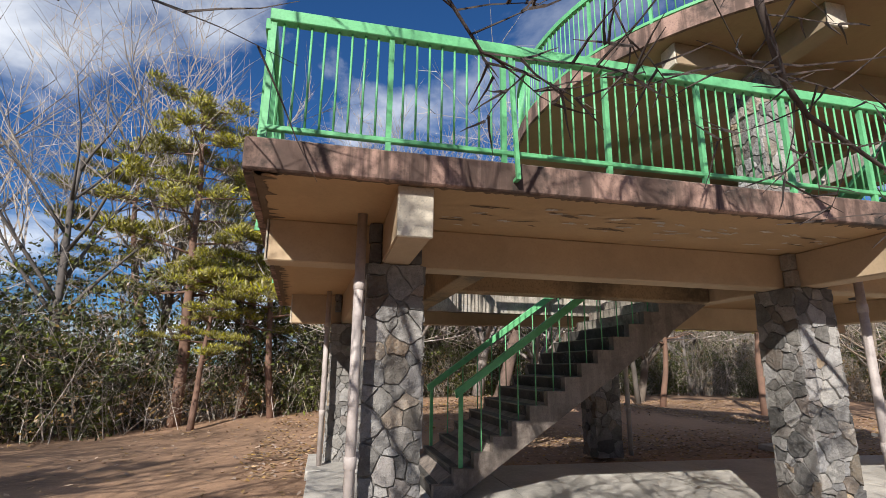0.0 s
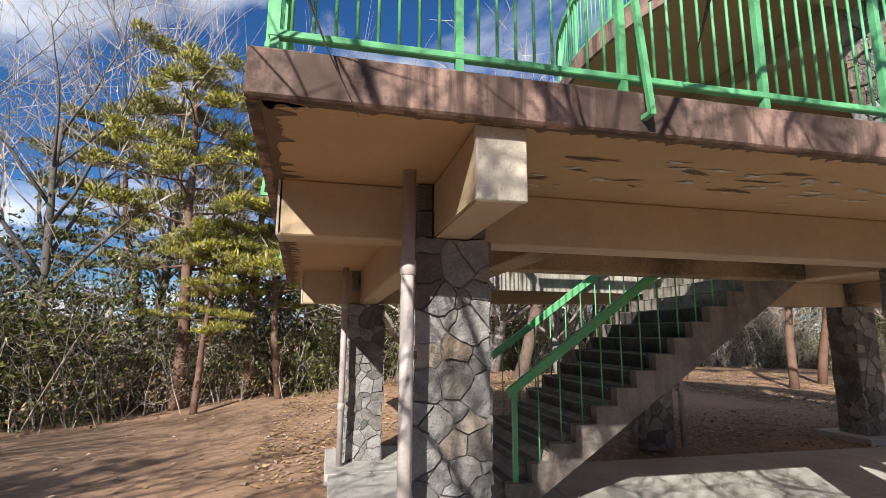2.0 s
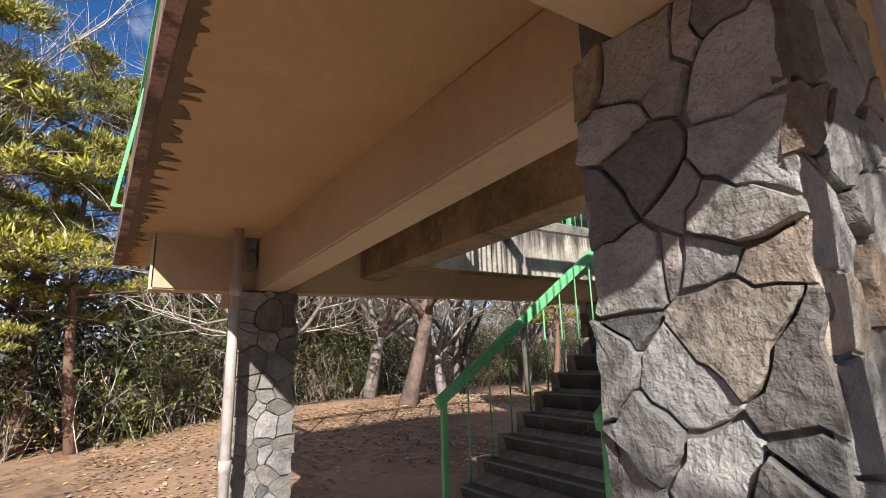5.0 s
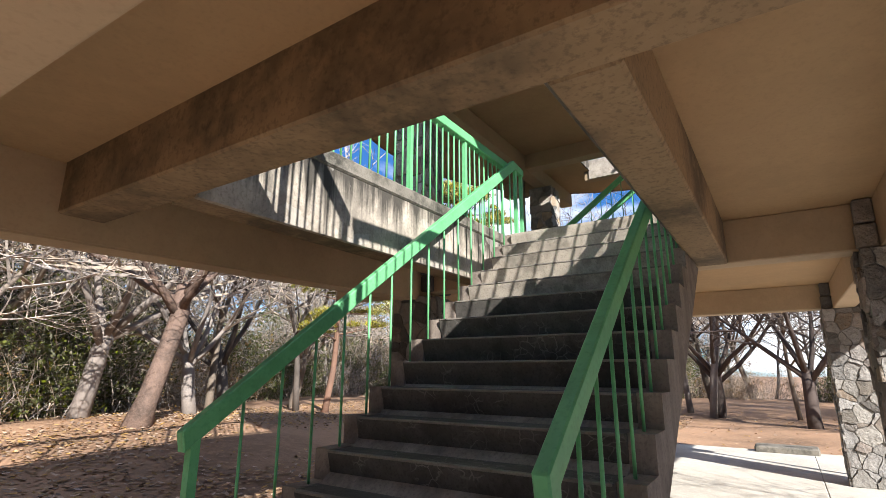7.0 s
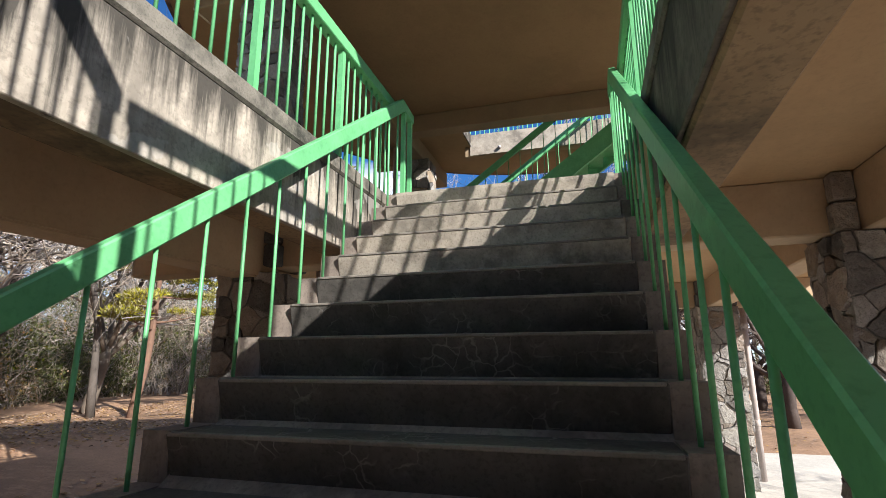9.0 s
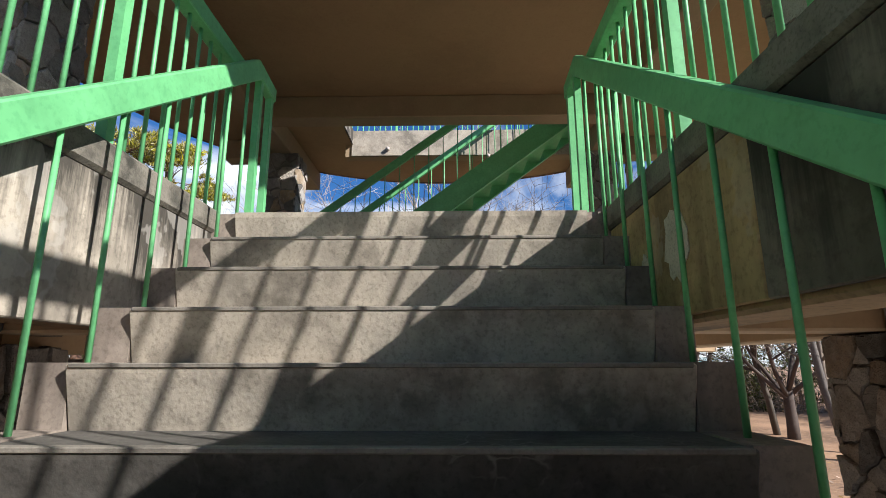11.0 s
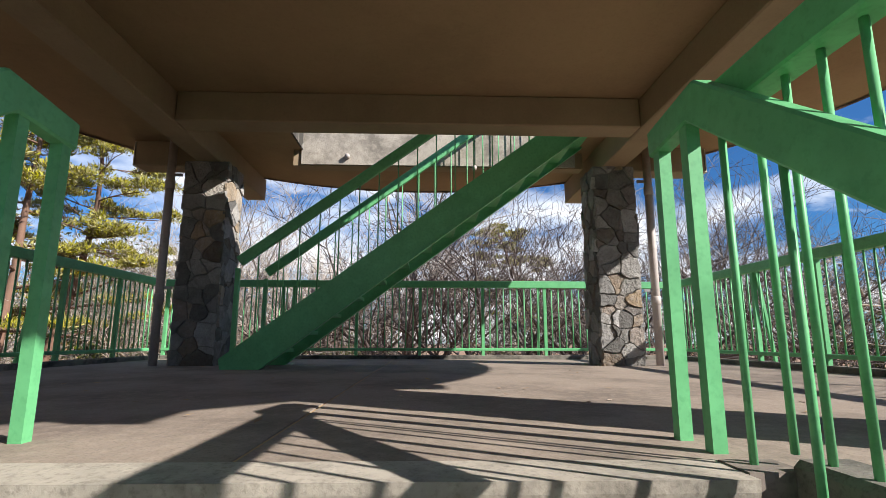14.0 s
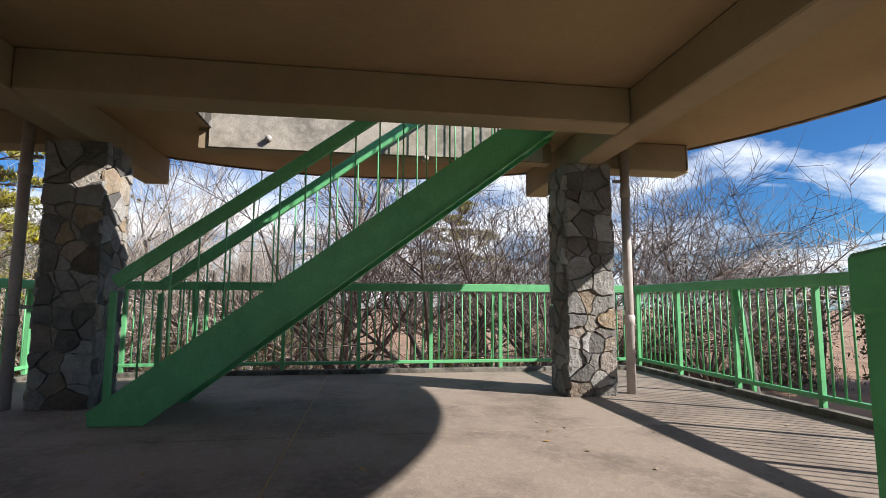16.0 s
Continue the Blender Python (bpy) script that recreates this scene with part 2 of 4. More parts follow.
# ---- building helpers ----
def box(bm, x0, x1, y0, y1, z0, z1, bev=0.0):
    v = [bm.verts.new(p) for p in ((x0, y0, z0), (x1, y0, z0), (x1, y1, z0), (x0, y1, z0), (x0, y0, z1), (x1, y0, z1), (x1, y1, z1), (x0, y1, z1))]
    f = [bm.faces.new([v[i] for i in q]) for q in ((3, 2, 1, 0), (4, 5, 6, 7), (0, 1, 5, 4), (1, 2, 6, 5), (2, 3, 7, 6), (3, 0, 4, 7))]
    if bev:
        es = list({e for q in f for e in q.edges})
        bmesh.ops.bevel(bm, geom=es, offset=bev, segments=1, affect="EDGES")
    return bm


def part(name, bm, material, parent=None, label="", m=None):
    """Links a bmesh as one mesh object, under a thing or a part if one is given."""
    if isinstance(bm, bpy.types.Mesh):
        me = bm
    else:
        me = bpy.data.meshes.new(name)
        bm.to_mesh(me)
        bm.free()
        me.materials.append(material)
    ob = new(name, me)
    if parent:
        ob.parent = parent
    if m:
        ob.matrix_basis = m
    if label:
        ob["label"] = label
    return ob


def thing(name, label, category, group="", kind="", at=(0, 0, 0)):
    ob = new(name)
    ob.empty_display_size = 0.1
    ob.location = at
    return tagged(ob, label, category, group, kind)


def extrude_poly(bm, pts, way):
    """A prism over a polygon."""
    way = Vector(way)
    a = [bm.verts.new(p) for p in pts]
    b = [bm.verts.new(Vector(p) + way) for p in pts]
    bm.faces.new(a)
    bm.faces.new(list(reversed(b)))
    k = len(pts)
    for i in range(k):
        bm.faces.new((a[(i + 1) % k], a[i], b[i], b[(i + 1) % k]))
    bmesh.ops.recalc_face_normals(bm, faces=bm.faces[:])
    return bm


def tube(verts, faces, pts, radii, sides=5):
    """Adds a tapered tube along points to vertex and face lists."""
    base = len(verts)
    prev = None
    for i, p in enumerate(pts):
        p = Vector(p)
        d = (Vector(pts[min(i + 1, len(pts) - 1)]) - Vector(pts[max(i - 1, 0)]))
        d = d.normalized() if d.length > 1e-6 else Vector((0, 0, 1))
        ref = prev if prev is not None else (Vector((1, 0, 0)) if abs(d.x) < 0.8 else Vector((0, 1, 0)))
        u = (ref - d * ref.dot(d))
        u = u.normalized() if u.length > 1e-6 else d.orthogonal().normalized()
        w = d.cross(u)
        prev = u
        for k in range(sides):
            a = 2 * math.pi * k / sides
            verts.append(tuple(p + (u * math.cos(a) + w * math.sin(a)) * radii[i]))
    for i in range(len(pts) - 1):
        for k in range(sides):
            a, b = base + i * sides + k, base + i * sides + (k + 1) % sides
            faces.append((a, b, b + sides, a + sides))
    if sides > 2:
        faces.append(tuple(base + (len(pts) - 1) * sides + k for k in range(sides)))
        faces.append(tuple(base + k for k in reversed(range(sides))))


def raw_mesh(name, verts, faces, material, smooth=False):
    me = bpy.data.meshes.new(name)
    me.from_pydata(verts, [], faces)
    me.materials.append(material)
    if smooth:
        for p in me.polygons:
            p.use_smooth = True
    me.update()
    return me


def rod_mesh(name, r, h, material, sides=6):
    v, f = [], []
    tube(v, f, [(0, 0, 0), (0, 0, h)], [r, r], sides)
    return raw_mesh(name, v, f, material, True)

# ---- the plan ----
W2 = 0.135                          # half a beam
R, T = 0.184, 0.251                 # riser and tread of the concrete stair
D = 17 * R                          # height of the first deck
X0 = 5.73                           # top nosing
DX0, DX1, DY0, DY1 = -0.31, 12.10, 4.27, 11.85
SLAB = 0.20
DXN = -0.66                         # west edge at the north corner
BEAM = 2.53                         # underside of the beams below the deck
HX0, HX1, HY0, HY1 = 1.95, X0, 7.14, 9.20
COLX, COLY = (0.935, 5.745, 10.45), (5.71, 10.34)
COLW, COLD = 0.50, 0.51             # column core, across and along y
SKEW = -0.052                       # the west end runs a little askew
UCOLY = (5.81, 10.44)
UC, UR = (7.9, 8.07), 4.38          # centre and radius of the round deck
UZ0, UZ1, UBEAM = 5.69, 5.89, 5.39
UH = (9.33, 10.52, 6.15, 9.5)       # opening of the round deck


def sag(x, y):
    """How far the deck's underside drops towards its north-west corner."""
    return 0.13 * min(1.0, max(0.0, (y - 5.8) / 6.0)) * min(1.0, max(0.0, (7.0 - x) / 6.5))


def clip(poly, nx, ny, c):
    """The part of a convex polygon with nx*x + ny*y <= c."""
    out = []
    for i, p in enumerate(poly):
        q = poly[(i + 1) % len(poly)]
        a, b = nx * p[0] + ny * p[1] - c, nx * q[0] + ny * q[1] - c
        if a <= 0:
            out.append(p)
        if a * b < 0:
            k = a / (a - b)
            out.append((p[0] + k * (q[0] - p[0]), p[1] + k * (q[1] - p[1])))
    return out


# ground: one sheet, finer near the building, to the horizon
def ground_height(x, y):
    d = math.hypot(x - 5, y - 6)
    h = -0.13 + 0.05 * noise.noise((x * 0.35, y * 0.35, 0)) + 0.02 * noise.noise((x * 1.3, y * 1.3, 4))
    if d > 14:
        h += min(1.0, (d - 14) / 20) * 0.5 * noise.noise((x * 0.05, y * 0.05, 9))
    if y - 0.35 * x > 11:
        h += 0.035 * min(12, y - 0.35 * x - 11)
    h += 0.50 * math.exp(-((x - 7) / 6.0) ** 2 - ((y - 18.5) / 4.5) ** 2)
    h -= 0.50 * math.exp(-((x + 7) / 6.0) ** 2 - ((y - 17.5) / 5.0) ** 2)
    if x > 40:
        h -= 0.12 * (x - 40)
    return h


def build_ground():
    xs = [-900, -300, -120, -60, -40] + [-30 + i for i in range(0, 76)] + [55, 70, 100, 180, 400, 1200]
    ys = [-900, -300, -120, -60, -35] + [-22 + i for i in range(0, 68)] + [52, 65, 90, 160, 400, 1200]
    verts, faces = [], []
    for y in ys:
        for x in xs:
            far = max(abs(x - 5), abs(y - 6))
            verts.append((x, y, ground_height(x, y) if far < 80 else (-8.0 if x > 60 else -0.5)))
    n = len(xs)
    for j in range(len(ys) - 1):
        for i in range(n - 1):
            faces.append((j * n + i, j * n + i + 1, (j + 1) * n + i + 1, (j + 1) * n + i))
    ob = new("ground", raw_mesh("ground", verts, faces, M_SOIL, True))
    tagged(ob, "dry reddish-brown bare soil with leaf litter", "ground", kind="structure")


build_ground()

# concrete floor under the deck, with joints, and the pad of one column
def floor_slab():
    base = tagged(part("floor", box(bmesh.new(), 0.2, 13.6, 3.2, 9.35, -0.3, -0.03), M_CURB), "pale grey concrete floor slabs under the deck", "floor", kind="structure")
    xs = [0.17, 2.9, 5.6, 8.3, 11.0, 13.6]
    ys = [3.2, 6.3, 9.35]
    for i in range(5):
        for j in range(2):
            part("floor_panel", box(bmesh.new(), xs[i] + 0.004, xs[i + 1] - 0.004, ys[j] + 0.004, ys[j + 1] - 0.004, -0.2, 0.0, 0.006), M_SLAB, base)
    pad = part("column_pad", box(bmesh.new(), 0.13, 1.75, 9.36, 10.98, -0.3, 0.0, 0.015), M_SLAB)
    tagged(pad, "worn grey concrete pad under a stone column", "pad", kind="structure")
    far = part("column_pad", box(bmesh.new(), 9.9, 11.0, 9.8, 10.95, -0.3, 0.02, 0.015), M_SLAB)
    tagged(far, "worn grey concrete pad under a stone column", "pad", kind="structure")


floor_slab()


# ---- decks and beams ----
def deck():
    bm = bmesh.new()
    ring = [(DX0, DY0), (HX0, DY0), (HX0, 5.8), (HX0, DY1), (DXN, DY1), (DX0 + (DXN - DX0) * 0.2, 5.8)]
    under = [bm.verts.new((x, y, D - SLAB - sag(x, y))) for x, y in ring]
    over = [bm.verts.new((x, y, D)) for x, y in ring]
    bm.faces.new([under[i] for i in (0, 5, 2, 1)])
    bm.faces.new([under[i] for i in (5, 4, 3, 2)])
    bm.faces.new(over)
    for i in range(6):
        bm.faces.new((under[i], under[(i + 1) % 6], over[(i + 1) % 6], over[i]))
    bmesh.ops.recalc_face_normals(bm, faces=bm.faces[:])
    box(bm, HX1, DX1, DY0, DY1, D - SLAB, D)
    box(bm, HX0, HX1, DY0, HY0, D - SLAB, D)
    box(bm, HX0, HX1, HY1, DY1, D - SLAB, D)
    ob = tagged(part("deck_slab", bm, M_SOFFIT), "tan painted underside of the raised concrete deck", "deck", kind="structure")
    top = bmesh.new()
    e = 0.06
    extrude_poly(top, [(DX0 + e, DY0 + e, D - 0.01), (HX0 - 0.1, DY0 + e, D - 0.01), (HX0 - 0.1, DY1 - e, D - 0.01), (DXN + e, DY1 - e, D - 0.01)], (0, 0, 0.014))
    for x0, x1, y0, y1 in ((HX0 - 0.1, HX1, DY0 + e, HY0 - 0.1), (HX0 - 0.1, HX1, HY1 + 0.1, DY1 - e)):
        box(top, x0, x1, y0, y1, D - 0.01, D + 0.004)
    part("deck_paving", top, M_DECK, ob)
    gap = 0.006
    xs = [HX1, 9.0, DX1 - e]
    ys = [DY0 + e, 8.42, DY1 - e]
    for i in range(2):
        for j in range(2):
            part("paving_panel", box(bmesh.new(), xs[i] + (gap if i else 0), xs[i + 1] - gap, ys[j] + gap, ys[j + 1] - gap, D - 0.01, D + 0.004, 0.002), M_DECK, ob)
    f = 0.012
    for name, b in (("fascia", (DX0 - f, DX1 + f, DY0 - f, DY0 + 0.05)), ("fascia", (DXN - f, DX1 + f, DY1 - 0.05, DY1 + f)),
                    ("fascia", (DX1 - 0.05, DX1 + f, DY0 + 0.05, DY1 - 0.05))):
        part(name, box(bmesh.new(), *b, D - SLAB - 0.012, D + 0.03, 0.012), M_FASCIA, ob, "rain-stained reddish concrete edge")
    for b in ((DX0 + 0.06, DX1 - 0.06, DY0 + 0.052, DY0 + 0.15), (DXN + 0.06, DX1 - 0.06, DY1 - 0.15, DY1 - 0.052), (DX1 - 0.15, DX1 - 0.052, DY0 + 0.152, DY1 - 0.152)):
        part("kerb", box(bmesh.new(), *b, D - 0.02, D + 0.06, 0.012), M_CURB, ob, "dark mossy kerb under the railing")
    wf = bmesh.new()
    rows = []
    for k in range(9):
        y = DY0 + 0.05 + (DY1 - DY0 - 0.1) * k / 8
        x = DX0 + (DXN - DX0) * k / 8
        z = D - SLAB - 0.012 - sag(x, y)
        rows.append([wf.verts.new(p) for p in ((x - f, y, z), (x + 0.05, y, z), (x + 0.05, y, D + 0.03), (x - f, y, D + 0.03))])
    for a, b in zip(rows, rows[1:]):
        for k in range(4):
            wf.faces.new((a[k], a[(k + 1) % 4], b[(k + 1) % 4], b[k]))
    wf.faces.new(rows[0])
    wf.faces.new(rows[-1])
    bmesh.ops.recalc_face_normals(wf, faces=wf.faces[:])
    part("fascia", wf, M_FASCIA, ob, "rain-stained reddish concrete edge")
    return ob


deck()


def low_end(x, y):
    return BEAM - 0.055 * min(1.0, max(0.0, (y - 5.6) / 1.0)) - 0.15 * min(1.0, max(0.0, (y - 6.6) / 3.5)) * min(1.0, max(0.0, (7.0 - x) / 5.5))


def sloped_beam(name, ring):
    """A beam over a footprint of four corners, its underside following low_end()."""
    bm = bmesh.new()
    under = [bm.verts.new((x, y, low_end(x, y))) for x, y in ring]
    over = [bm.verts.new((x, y, D - SLAB + 0.002 - sag(x, y) * 0.5)) for x, y in ring]
    bm.faces.new(under)
    bm.faces.new(over)
    for i in range(4):
        bm.faces.new((under[i], under[(i + 1) % 4], over[(i + 1) % 4], over[i]))
    bmesh.ops.recalc_face_normals(bm, faces=bm.faces[:])
    bmesh.ops.bevel(bm, geom=bm.edges[:], offset=0.014, segments=2, affect="EDGES")
    return tagged(part(name, bm, M_BEAM), "tan painted concrete beam with weathered edges", "beam", group="beams under the decks", kind="structure")


def skewed_beam(x, y0, y1, ends):
    """A beam of the askew west line, from y0 to y1."""
    ob = sloped_beam("beam_cross", [(x(y0) - W2, y0), (x(y0) + W2, y0), (x(y1) + W2, y1), (x(y1) - W2, y1)])
    for y in ends:
        z = low_end(x(y), y)
        part("beam_end", box(bmesh.new(), x(y) - W2 - 0.003, x(y) + W2 + 0.003, y - 0.02, y + 0.02, z - 0.004, D - SLAB - 0.004, 0.006), M_BEAMEND, ob, "bare weathered concrete end")


def west_x(y):
    return COLX[0] + SKEW * max(0.0, y - COLY[0])



def beam(name, x0, x1, y0, y1, z0, z1, ends=(), material=None):
    ob = part(name, box(bmesh.new(), x0, x1, y0, y1, z0, z1, 0.012), material or M_BEAM)
    tagged(ob, "tan painted concrete beam with weathered edges", "beam", group="beams under the decks", kind="structure")
    for e in ends:
        b = {"s": (x0, x1, y0 - 0.004, y0 + 0.03), "n": (x0, x1, y1 - 0.03, y1 + 0.004), "w": (x0 - 0.004, x0 + 0.03, y0, y1), "e": (x1 - 0.03, x1 + 0.004, y0, y1)}[e]
        part("beam_end", box(bmesh.new(), *b, z0 - 0.004, z1 - 0.004, 0.006), M_BEAMEND, ob, "bare weathered concrete end")
    return ob


skewed_beam(west_x, DY0 + 0.11, COLY[0] - W2 - 0.003, (DY0 + 0.11,))
skewed_beam(west_x, COLY[0] + W2 + 0.003, COLY[1] - W2 - 0.003, ())
skewed_beam(west_x, COLY[1] + W2 + 0.003, DY1 - 0.11, (DY1 - 0.11,))
for cx in COLX[1:]:
    beam("beam_cross", cx - W2, cx + W2, DY0 + 0.11, COLY[0] - W2 - 0.003, BEAM, D - SLAB, "s")
    beam("beam_cross", cx - W2, cx + W2, COLY[0] + W2 + 0.003, COLY[1] - W2 - 0.003, BEAM + 0.004, D - SLAB)
    beam("beam_cross", cx - W2, cx + W2, COLY[1] + W2 + 0.003, DY1 - 0.11, BEAM, D - SLAB, "n")
for cy in COLY[:1]:
    beam("beam_long", DX0 + 0.03, DX1 - 0.12, cy - W2, cy + W2, BEAM - 0.004, D - SLAB, "we")
for xa, xb in ((DXN + 0.33, COLX[1]), (COLX[1] + 0.001, DX1 - 0.12)):
    ob = sloped_beam("beam_long", [(xa, COLY[1] - W2), (xb, COLY[1] - W2), (xb, COLY[1] + W2), (xa, COLY[1] + W2)])
    if xa < 0:
        part("beam_end", box(bmesh.new(), xa - 0.004, xa + 0.03, COLY[1] - W2, COLY[1] + W2, low_end(xa, COLY[1]) - 0.004, D - SLAB - 0.1, 0.006), M_BEAMEND, ob, "bare weathered concrete end")
beam("beam_opening", HX0 - 0.27, HX0, COLY[0] + W2 + 0.003, COLY[1] - W2 - 0.003, BEAM - 0.008, D - SLAB - 0.004, material=M_STAINBEAM)
for y0, y1 in ((HY0 - 0.25, HY0 - 0.0), (HY1, HY1 + 0.25)):
    beam("beam_opening", HX0 + 0.003, COLX[1] - W2 - 0.003, y0, y1, BEAM - 0.006, D - SLAB - 0.004, material=M_STAINBEAM)


def soffit_marks():
    """Rain stains along the slab's edges and flaked patches on its underside."""
    r = random.Random(31)
    z = D - SLAB - 0.004
    def band(name, along_, across, depth):
        v, f = [], []
        n = 420
        for i in range(n + 1):
            a = i / n
            ln = depth * (0.25 + 0.35 * abs(noise.noise((a * 17, 3.3, depth))) + 1.3 * max(0, noise.noise((a * 130, 1.1, depth))))
            p = Vector(along_[0]).lerp(Vector(along_[1]), a)
            q = p + Vector(across) * ln
            v += [(p.x, p.y, z - sag(p.x, p.y)), (q.x, q.y, z - sag(q.x, q.y))]
        f = [(2 * i, 2 * i + 1, 2 * i + 3, 2 * i + 2) for i in range(n)]
        ob = new(name, raw_mesh(name, v, f, M_STAIN))
        tagged(ob, "black water stain along the deck's lower edge", "stain", group="soffit stains", kind="structure")
    band("stain", ((DX0 + 0.052, DY0 + 0.06), (DXN + 0.052, DY1 - 0.06)), (1, 0), 0.20)
    band("stain", ((DX0 + 0.06, DY0 + 0.052), (7.5, DY0 + 0.052)), (0, 1), 0.10)
    k = 0
    while k < 60:
        x, y = 1.3 + 4.5 * r.random() ** 1.3, 4.95 + r.gauss(0, 0.16)
        if abs(x - 5.745) < 0.3 or abs(x - 0.93) < 0.25:
            continue
        k += 1
        m = 17
        pale = r.random() < 0.72
        a0 = r.uniform(-0.35, 0.35)
        la, lb = (r.uniform(0.03, 0.11), r.uniform(0.012, 0.034)) if pale else (r.uniform(0.05, 0.2), r.uniform(0.01, 0.03))
        v = []
        for i in range(m):
            t = 2 * math.pi * i / m
            q = r.uniform(0.35, 1.3)
            dx, dy = math.cos(t) * la * q, math.sin(t) * lb * q
            v.append((x + dx * math.cos(a0) - dy * math.sin(a0), y + dx * math.sin(a0) + dy * math.cos(a0), z - (0.003 if pale else 0.001)))
        ob = new("flaked_patch", raw_mesh("flaked_patch", v, [tuple(range(m))], M_FLAKE if pale else M_STAIN))
        tagged(ob, "flaked patch of bare concrete on the soffit", "patch", group="flaked patches", kind="structure")


soffit_marks()


def opening_trim():
    ob = thing("opening_parapet", "cream parapet round the stair opening with black rain stains", "parapet", kind="structure")
    for y0, y1 in ((HY0 - 0.02, HY0 + 0.022), (HY1 - 0.022, HY1 + 0.02)):
        if y0 > 8:
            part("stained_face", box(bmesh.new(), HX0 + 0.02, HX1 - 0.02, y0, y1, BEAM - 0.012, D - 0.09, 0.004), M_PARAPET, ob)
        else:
            # west part: weathered plaster whose dark grey also carries the face's shade
            part("stained_face", box(bmesh.new(), HX0 + 0.02, 4.52, y0, y1, BEAM + 0.02, D - 0.09, 0.004), M_SHADED_WALL, ob, "weathered plaster with shade put into its dark grey colour")
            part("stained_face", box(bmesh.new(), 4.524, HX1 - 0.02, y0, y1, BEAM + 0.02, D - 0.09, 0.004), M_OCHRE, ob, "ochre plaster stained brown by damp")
    r = random.Random(41)
    for x, z, a, b in ((5.0, 2.80, 0.10, 0.135), (5.29, 2.77, 0.035, 0.06)):
        ring = []
        for i in range(22):
            q = r.uniform(0.72, 1.12)
            t = 2 * math.pi * i / 22
            ring.append((x + a * q * math.cos(t), HY0 + 0.0225, z + b * q * math.sin(t)))
        part("bare_patch", extrude_poly(bmesh.new(), ring, (0, 0.004, 0)), M_FLAKE, ob, "bare grey patch where plaster fell")
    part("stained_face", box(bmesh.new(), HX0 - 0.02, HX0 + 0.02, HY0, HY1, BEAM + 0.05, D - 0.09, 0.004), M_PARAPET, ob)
    for b in ((HX0 - 0.1, HX1, HY0 - 0.1, HY0 + 0.04), (HX0 - 0.1, HX1, HY1 - 0.04, HY1 + 0.1), (HX0 - 0.1, HX0 + 0.04, HY0 + 0.04, HY1 - 0.04)):
        part("kerb", box(bmesh.new(), *b, D - 0.09, D + 0.035, 0.015), M_CURB, ob, "dark mossy kerb")


opening_trim()


def round_deck():
    ring = [(UC[0] + UR * math.cos(2 * math.pi * i / 96), UC[1] + UR * math.sin(2 * math.pi * i / 96)) for i in range(96)]
    x0, x1, y0, y1 = UH
    mid = clip(clip(ring, -1, 0, -x0), 1, 0, x1)
    pieces = (clip(ring, 1, 0, x0), clip(ring, -1, 0, -x1), clip(mid, 0, 1, y0), clip(mid, 0, -1, -y1))
    bm = bmesh.new()
    for p in pieces:
        extrude_poly(bm, [(x, y, UZ0) for x, y in p], (0, 0, UZ1 - UZ0))
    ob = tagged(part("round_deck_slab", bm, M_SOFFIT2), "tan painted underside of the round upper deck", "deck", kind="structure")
    v, f = [], []
    for i in range(128):
        a = 2 * math.pi * i / 128
        for r, z in ((UR - 0.03, UZ0 - 0.012), (UR + 0.02, UZ0 - 0.012), (UR + 0.02, UZ1 + 0.06), (UR - 0.12, UZ1 + 0.06)):
            v.append((UC[0] + r * math.cos(a), UC[1] + r * math.sin(a), z))
    for i in range(128):
        for k in range(3):
            a, b = i * 4 + k, ((i + 1) % 128) * 4 + k
            f.append((a, b, b + 1, a + 1))
    part("fascia", raw_mesh("fascia", v, f, M_FASCIA, False), None, ob, "rain-stained reddish concrete rim")
    fb = bmesh.new()
    box(fb, x1 - 0.004, x1 + 0.02, y0, y1, UZ0 - 0.19, UZ1 + 0.02)
    part("opening_face", fb, M_STEP, ob, "grey stained concrete face")
    fb = bmesh.new()
    box(fb, x0, x1, y1 - 0.02, y1 + 0.004, UZ0 - 0.004, UZ1 + 0.02)
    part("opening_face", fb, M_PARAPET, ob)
    box_bm = box(bmesh.new(), x1 + 0.021, x1 + 0.2, y0 - 0.1, y1 + 0.1, UZ0 - 0.2, UZ0 - 0.002)
    part("opening_rib", box_bm, M_BEAM2, ob)
    return ob


round_deck()
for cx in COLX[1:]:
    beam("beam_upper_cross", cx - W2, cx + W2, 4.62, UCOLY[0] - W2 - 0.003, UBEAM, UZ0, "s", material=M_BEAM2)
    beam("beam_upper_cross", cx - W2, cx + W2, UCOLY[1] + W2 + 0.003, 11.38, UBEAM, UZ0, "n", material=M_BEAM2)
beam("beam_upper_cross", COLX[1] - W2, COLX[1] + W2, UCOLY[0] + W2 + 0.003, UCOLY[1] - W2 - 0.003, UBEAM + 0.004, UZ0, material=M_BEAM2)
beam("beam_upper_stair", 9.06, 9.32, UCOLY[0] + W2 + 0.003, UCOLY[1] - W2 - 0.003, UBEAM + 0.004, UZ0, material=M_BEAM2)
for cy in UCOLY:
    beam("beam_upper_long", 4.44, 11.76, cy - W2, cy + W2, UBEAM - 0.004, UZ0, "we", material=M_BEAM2)


